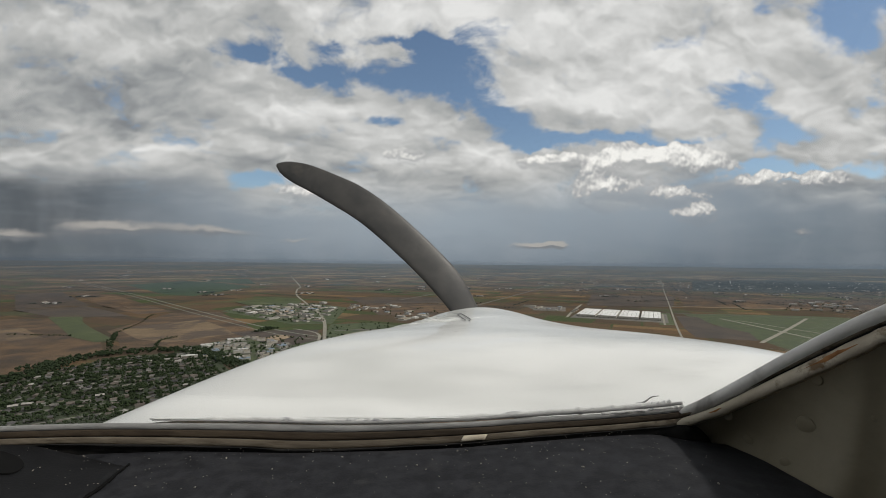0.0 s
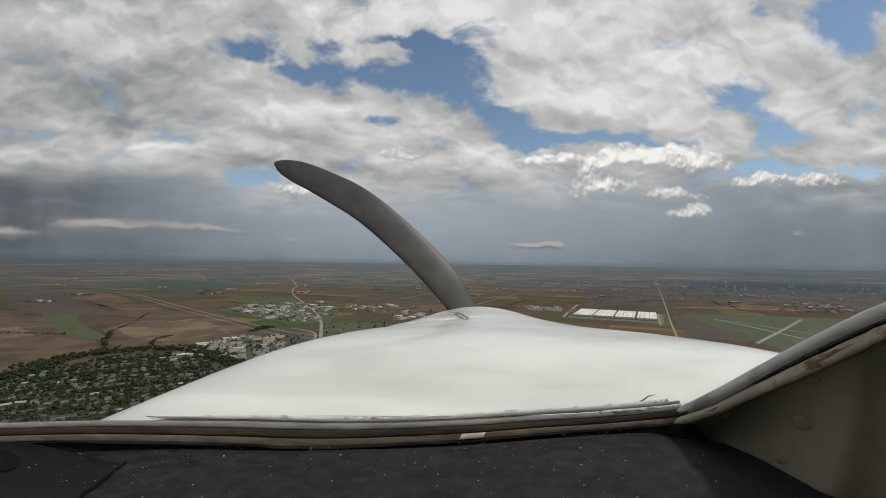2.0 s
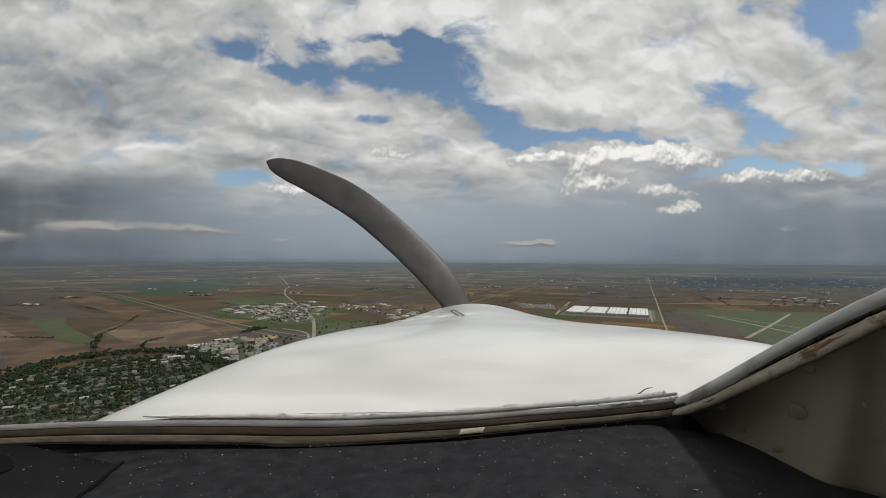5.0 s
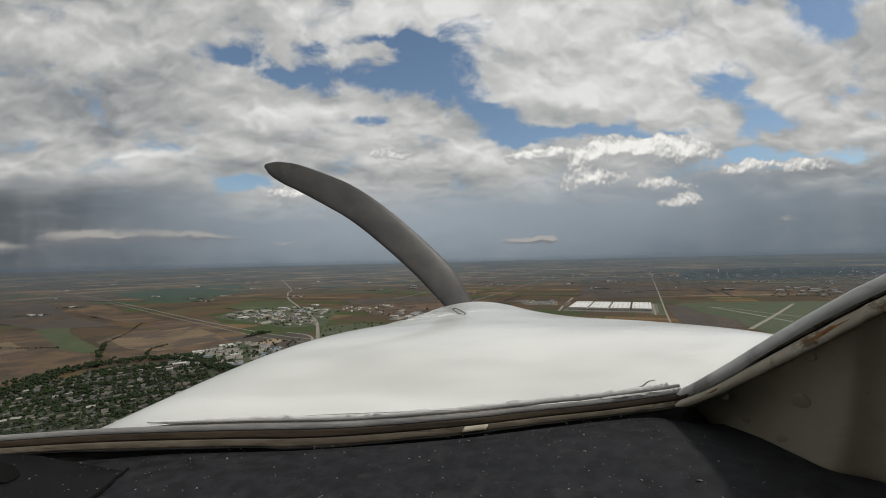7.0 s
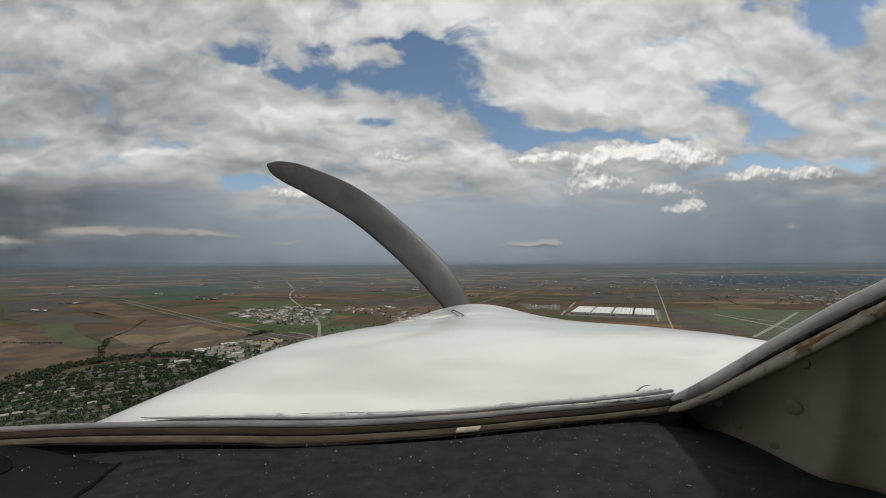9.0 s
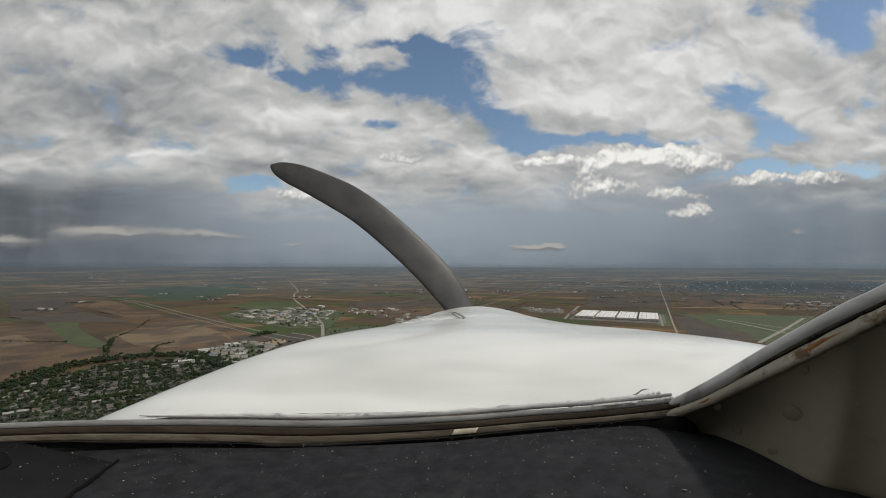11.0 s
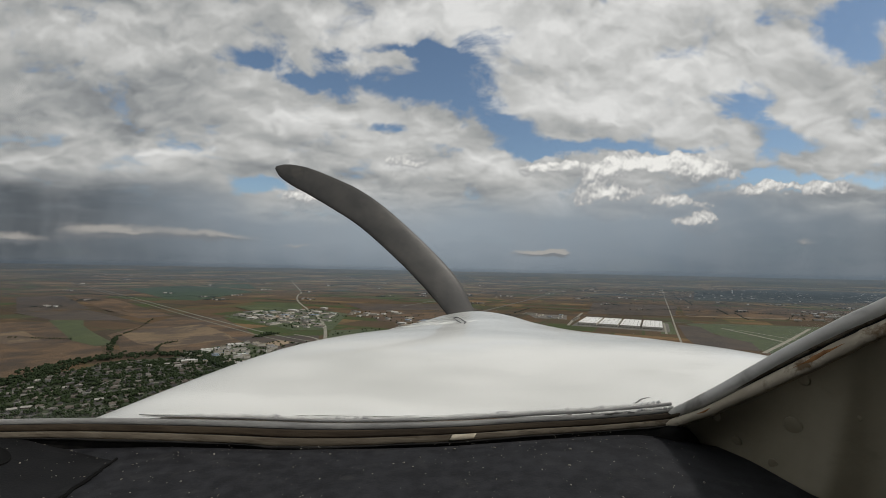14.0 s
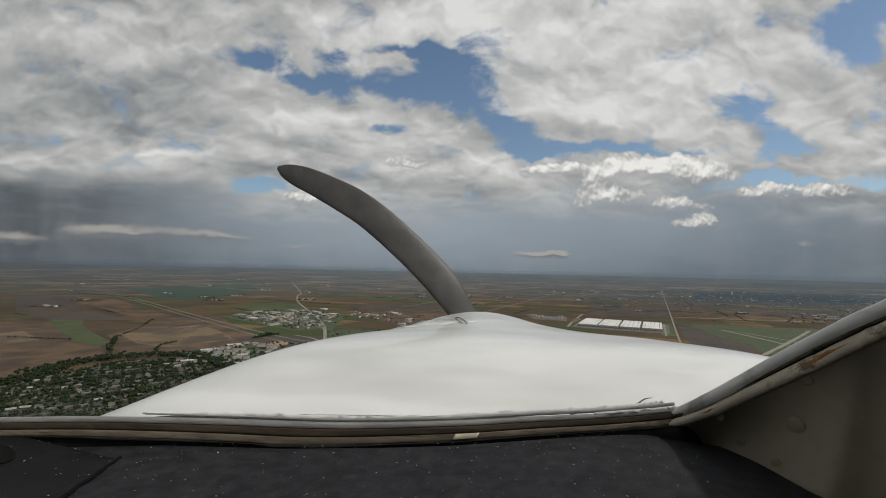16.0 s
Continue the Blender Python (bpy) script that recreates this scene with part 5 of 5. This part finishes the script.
def warehouse(ox, oy, w, d):
    """A big-box hall: pale walls, dock doors, white roof with a parapet and vents."""
    t = thing("warehouse", (ox, oy, 0.5), "huge warehouse hall with a white flat roof", "warehouse", "row of warehouse halls", turn=-25.0)
    bm = bmesh.new()
    box(bm, -w / 2, -d / 2, -0.5, w / 2, d / 2, 12)
    part("wall", bm, M_WALL_PALE, t)
    bm = bmesh.new()
    box(bm, -w / 2 + 1, -d / 2 + 1, 12, w / 2 - 1, d / 2 - 1, 12.4)
    roof = part("roof", bm, M_ROOF_WHITE, t, "white membrane roof")
    bm = bmesh.new()
    for a in ((-w / 2, -d / 2, w / 2, -d / 2 + 1), (-w / 2, d / 2 - 1, w / 2, d / 2), (-w / 2, -d / 2 + 1, -w / 2 + 1, d / 2 - 1), (w / 2 - 1, -d / 2 + 1, w / 2, d / 2 - 1)):
        box(bm, a[0], a[1], 12, a[2], a[3], 13.2)
    part("parapet", bm, M_WALL_PALE, t)
    bm = bmesh.new()
    for i in range(4):
        for j in range(7):
            x, y = -w * 0.36 + i * w * 0.24, -d * 0.42 + j * d * 0.14
            box(bm, x - 1.5, y - 1.5, 12.4, x + 1.5, y + 1.5, 13.6)
    part("roof_vents", bm, M_LOT, roof, "grey roof vents")
    bm = bmesh.new()
    for i in range(14):
        x = -w / 2 + 5 + i * (w - 10) / 13
        box(bm, x - 1.6, -d / 2 - 0.15, 1.0, x + 1.6, -d / 2 + 0.2, 5.0)
    part("dock_doors", bm, M_LOT, t, "row of grey dock doors")


q = [turned(x, y, radians(25), 945, 2410) for x, y in ((-225, -205), (225, -205), (225, 215), (-225, 215))]
patch("warehouse_apron", q, M_LOT, "grey paved truck apron", 0.45, "lot")
for i in range(4):
    x, y = turned(-150 + i * 102, 0, radians(25), 950, 2440)
    warehouse(x, y, 92, 340)
for i in range(3):
    x, y = turned(-225 - 30, 60 + i * 70, radians(25), 945, 2410)
    shed(x, y, 22, 16, 6, -25, "small pale outbuilding beside the warehouses", "outbuilding", "outbuildings by the warehouses")


# ---- trees ----
def ball_mesh():
    bm = bmesh.new()
    bmesh.ops.create_icosphere(bm, subdivisions=1, radius=1.0)
    vs = np.array([v.co for v in bm.verts])
    fs = np.array([[v.index for v in f.verts] for f in bm.faces])
    bm.free()
    return vs, fs


BALL_V, BALL_F = ball_mesh()
rs = np.random.RandomState(5)


def clumps(name, items, mat):
    """Joined leaf clumps: items of x, y, z, radius and flatness."""
    it = np.array(items, float)
    k, nv = len(it), len(BALL_V)
    jit = 1 + rs.uniform(-0.32, 0.32, (k, nv, 1))
    vs = BALL_V[None] * jit
    vs[:, :, 2] *= it[:, None, 4]
    vs = vs * it[:, None, 3:4] + it[:, None, :3]
    fs = (BALL_F[None] + (np.arange(k) * nv)[:, None, None]).reshape(-1, 3)
    me = bpy.data.meshes.new(name)
    me.vertices.add(k * nv), me.loops.add(len(fs) * 3), me.polygons.add(len(fs))
    me.vertices.foreach_set("co", vs.reshape(-1))
    me.loops.foreach_set("vertex_index", fs.reshape(-1))
    me.polygons.foreach_set("loop_start", np.arange(len(fs)) * 3)
    me.polygons.foreach_set("loop_total", np.full(len(fs), 3))
    me.update(calc_edges=True)
    me.materials.append(mat)
    return new(name, me)


def crown_items(x, y, z, r, k=9):
    res = []
    for _ in range(k):
        a, d, h = rs.uniform(0, 6.283), r * 0.62 * rs.rand() ** 0.5, rs.uniform(-0.45, 0.55)
        res.append((x + d * math.cos(a), y + d * math.sin(a), z + r * h, r * rs.uniform(0.30, 0.55), rs.uniform(0.7, 1.0)))
    return res


def build_tree(r, h, mat):
    t = thing("tree", (0, 0, -500), "", "tree")
    line = [Vector((0.02 * i * i, 0, z)) for i, z in enumerate((-0.4, h * 0.2, h * 0.4, h * 0.62))]
    trunk = part("trunk", tube(line, [0.36, 0.28, 0.22, 0.10], 7), M_BARK, t)
    for i in range(3):
        a = i * 2.1
        part("limb", tube([line[2], line[2] + Vector((r * 0.3 * math.cos(a), r * 0.3 * math.sin(a), h * 0.14)), line[2] + Vector((r * 0.6 * math.cos(a), r * 0.6 * math.sin(a), h * 0.24))], [0.15, 0.10, 0.05], 6), M_BARK, trunk)
    c = clumps("crown", crown_items(0, 0, h * 0.62, r, 16), mat)
    c.parent = t
    return t


TREES = [build_tree(3.6, 8, M_LEAF), build_tree(4.4, 9.5, M_LEAF_DARK), build_tree(2.8, 6.5, M_LEAF), build_tree(4.8, 9, M_LEAF)]
LEAFY = ["round leafy green street tree in a yard", "tall dark green shade tree in a yard", "small green yard tree beside a house", "broad spreading green tree among houses"]
STREET = np.array([(a[0] + (b[0] - a[0]) * f, a[1] + (b[1] - a[1]) * f) for run in streets for a, b in zip(run, run[1:]) for f in (0, 0.17, 0.33, 0.5, 0.67, 0.83)])
roomy, extra = [], []
tries = 0
while len(roomy) < 4600 and tries < 40000:
    tries += 1
    x, y = rnd.uniform(-1060, -340), rnd.uniform(470, 1300)
    near_street = np.min(np.hypot(STREET[:, 0] - x, STREET[:, 1] - y)) < 8.5
    if inside(x, y, SUBURB) and not near_street and all((x - a) ** 2 + (y - b) ** 2 > 46 for a, b, _ in spots):
        roomy.append((x, y))
for i, (x, y) in enumerate(roomy):
    if i < 290:
        k = rnd.randrange(4)
        tagged(copy_thing(TREES[k], pose(x, y, 0.3, 0, 0, rnd.uniform(0, 360)) @ Matrix.Scale(1.0, 4)), LEAFY[k], "tree", "trees of the suburb")
    else:
        r = rnd.uniform(2.4, 4.8)
        extra += crown_items(x, y, r * 1.15, r, 7)
for h in TREES:
    for c in list(h.children_recursive):
        bpy.data.objects.remove(c)
    bpy.data.objects.remove(h)
tagged(clumps("suburb_trees", extra, M_LEAF), "dense green tree crowns between suburban houses", "trees", kind="stuff")


def wood_line(pts, width, count, rmin, rmax):
    res = []
    line = smooth_line([(x, y, 0) for x, y in pts], 60)
    for _ in range(count):
        p = line[rnd.randrange(61)]
        x, y = p.x + rnd.gauss(0, width * 0.4) , p.y + rnd.gauss(0, width * 0.4)
        s = land_scale(x, y)
        r = rnd.uniform(rmin, rmax)
        w = land(x, y, r * 1.0)
        res += [(a, b, c, d, e) for a, b, c, d, e in crown_items(w.x, w.y, w.z, r * s, 5)]
    return res


belt = wood_line([(-1150, 700), (-1010, 930), (-950, 1080), (-990, 1180), (-930, 1310), (-800, 1370), (-700, 1330)], 45, 520, 4, 8)
belt += wood_line([(-700, 1330), (-640, 1290), (-560, 1210), (-450, 1080), (-380, 850)], 45, 380, 4, 7)
tagged(clumps("wood_belt", belt, M_LEAF_DARK), "belt of dark green trees between fields and houses", "woodland", kind="stuff")
creek = wood_line([(-960, 1330), (-1060, 1460), (-1140, 1590), (-1190, 1670)], 10, 80, 3, 6)
creek += wood_line([(-1190, 1670), (-1230, 1790), (-1290, 1960), (-1390, 2170), (-1420, 2260)], 6, 50, 2, 4.5)
creek += wood_line([(-850, 1380), (-905, 1450), (-935, 1530), (-930, 1600)], 6, 40, 2.5, 5)
creek += wood_line([(-700, 1720), (-690, 1800), (-670, 1830)], 22, 60, 4, 7)
creek += wood_line([(-2050, 1500), (-1800, 1640), (-1560, 1620), (-1300, 1600)], 5, 60, 2, 4)
tagged(clumps("creek_trees", creek, M_LEAF_DARK), "winding line of trees along a creek", "woodland", kind="stuff")
scat = []
for poly, c in (([(-760, 1300), (-740, 1490), (-680, 1640), (-480, 1640), (-430, 1300), (-470, 1180)], 170), ([(-1150, 2440), (-1130, 2760), (-830, 2920), (-520, 2600), (-520, 2000), (-640, 1980), (-920, 2220)], 240), ([(-480, 1980), (-300, 2050), (-120, 1900), (-150, 1650), (-420, 1560)], 60), ([(-560, 2900), (200, 2600), (200, 2100), (-420, 2300)], 90), ([(2100, 2800), (2500, 2600), (3100, 3400), (2800, 3600)], 120)):
    done = 0
    while done < c:
        x, y = rnd.uniform(-1200, 3200), rnd.uniform(1100, 3700)
        if inside(x, y, poly):
            done += 1
            r = rnd.uniform(3, 6)
            s = land_scale(x, y)
            w = land(x, y, r)
            scat += crown_items(w.x, w.y, w.z, r * s, 5)
tagged(clumps("estate_trees", scat, M_LEAF), "scattered green trees between the sheds", "trees", kind="stuff")


# ---- far country: farmsteads, hedgerows and woods ----
def farmstead(x, y):
    s = land_scale(x, y)
    bm = bmesh.new()
    for _ in range(rnd.randrange(3, 6)):
        w, d, h = rnd.uniform(12, 30), rnd.uniform(9, 15), rnd.uniform(4, 7)
        b = bmesh.new()
        box(b, -w / 2, -d / 2, -0.5, w / 2, d / 2, h)
        gable(b, w, d, h, h + 3.5)
        bmesh.ops.transform(b, matrix=pose(rnd.uniform(-50, 50), rnd.uniform(-40, 40), 0, 0, 0, rnd.choice((66, -24)) + rnd.uniform(-4, 4)), verts=b.verts)
        tmp = bpy.data.meshes.new("block")
        b.to_mesh(tmp)
        b.free()
        bm.from_mesh(tmp)
        bpy.data.meshes.remove(tmp)
    ob = new("farmstead", mesh_of(bm, "farmstead", M_FARM))
    ob.matrix_basis = Matrix.Translation(land(x, y, 0.3)) @ Matrix.Scale(s, 4)
    tagged(ob, "small farmstead of pale barns and sheds", "farm", "farmsteads", "stuff")
    return [(x + rnd.uniform(-80, 80), y + rnd.uniform(-60, 60)) for _ in range(16)]


far_trees = []
SITES = [(-200, 4580), (80, 4040), (290, 3750), (100, 7020), (570, 6040), (1330, 5670), (-270, 9190), (250, 5160), (1490, 3420), (1960, 4970), (2730, 4470), (3140, 4280), (-2400, 2760), (-4690, 5870), (-2600, 4300), (-1900, 4150), (-2050, 5300), (-3600, 4400), (700, 4900), (1700, 6800), (-900, 6200), (-1700, 6900)]
for x, y in SITES:
    far_trees += [(a, b, rnd.uniform(2.5, 5)) for a, b in farmstead(x, y)]
for k in range(110):
    r, a = rnd.uniform(3800, 15000), radians(rnd.uniform(-46, 46))
    far_trees += [(p, q, rnd.uniform(3.5, 7)) for p, q in farmstead(r * math.sin(a), r * math.cos(a))]
# hedgerows along the grid
for k in range(170):
    x, y = rnd.uniform(-6500, 6500), rnd.uniform(2900, 11000)
    along = rnd.random() < 0.55
    ln = rnd.uniform(150, 900)
    for i in range(int(ln / 22)):
        lx, ly = (i * 22 - ln / 2, rnd.uniform(-6, 6)) if along else (rnd.uniform(-6, 6), i * 22 - ln / 2)
        a, b = turned(lx, ly, GRID, x, y)
        far_trees.append((a, b, rnd.uniform(2.0, 4.5)))
# the town's woods beyond the country road
for k in range(8000):
    x, y = rnd.gauss(0, 1), rnd.gauss(0, 1)
    a, b = 4900 + 1500 * x - 300 * y, 6300 + 1000 * y + 600 * x
    far_trees.append((a, b, rnd.uniform(2.4, 5)))
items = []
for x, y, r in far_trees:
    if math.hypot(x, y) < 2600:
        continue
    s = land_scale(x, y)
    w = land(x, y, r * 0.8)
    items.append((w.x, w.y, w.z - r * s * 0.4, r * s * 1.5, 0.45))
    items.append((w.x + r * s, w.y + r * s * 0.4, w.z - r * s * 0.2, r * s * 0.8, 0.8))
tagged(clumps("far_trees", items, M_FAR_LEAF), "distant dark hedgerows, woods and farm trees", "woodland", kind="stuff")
# town roofs among those woods
bm = bmesh.new()
for k in range(150):
    x, y = rnd.gauss(0, 1), rnd.gauss(0, 1)
    a, b = 4900 + 1400 * x - 300 * y, 6300 + 900 * y + 600 * x
    s = land_scale(a, b)
    w = land(a, b, 0)
    sx, sy, h = rnd.uniform(4, 12) * s, rnd.uniform(4, 8) * s, rnd.uniform(4, 7) * s
    box(bm, w.x - sx, w.y - sy, w.z - 1, w.x + sx, w.y + sy, w.z + h)
tagged(new("far_town", mesh_of(bm, "far_town", M_FARM)), "pale roofs of a distant town among trees", "town", kind="stuff")


def water_tower(x, y):
    s = land_scale(x, y)
    t = thing("water_tower", land(x, y), "white water tower standing over the distant town", "water tower", scale=s)
    part("shaft", tube([Vector((0, 0, z)) for z in (-1, 4, 30, 36)], [5.0, 3.0, 2.6, 6.0], 16), M_ROOF_WHITE, t)
    bm = bmesh.new()
    bmesh.ops.create_uvsphere(bm, u_segments=20, v_segments=12, radius=10)
    bmesh.ops.transform(bm, matrix=Matrix.Translation((0, 0, 42)) @ Matrix.Diagonal((1, 1, 0.75, 1)), verts=bm.verts)
    part("tank", bm, M_ROOF_WHITE, t, "", True)


water_tower(4360, 6870)
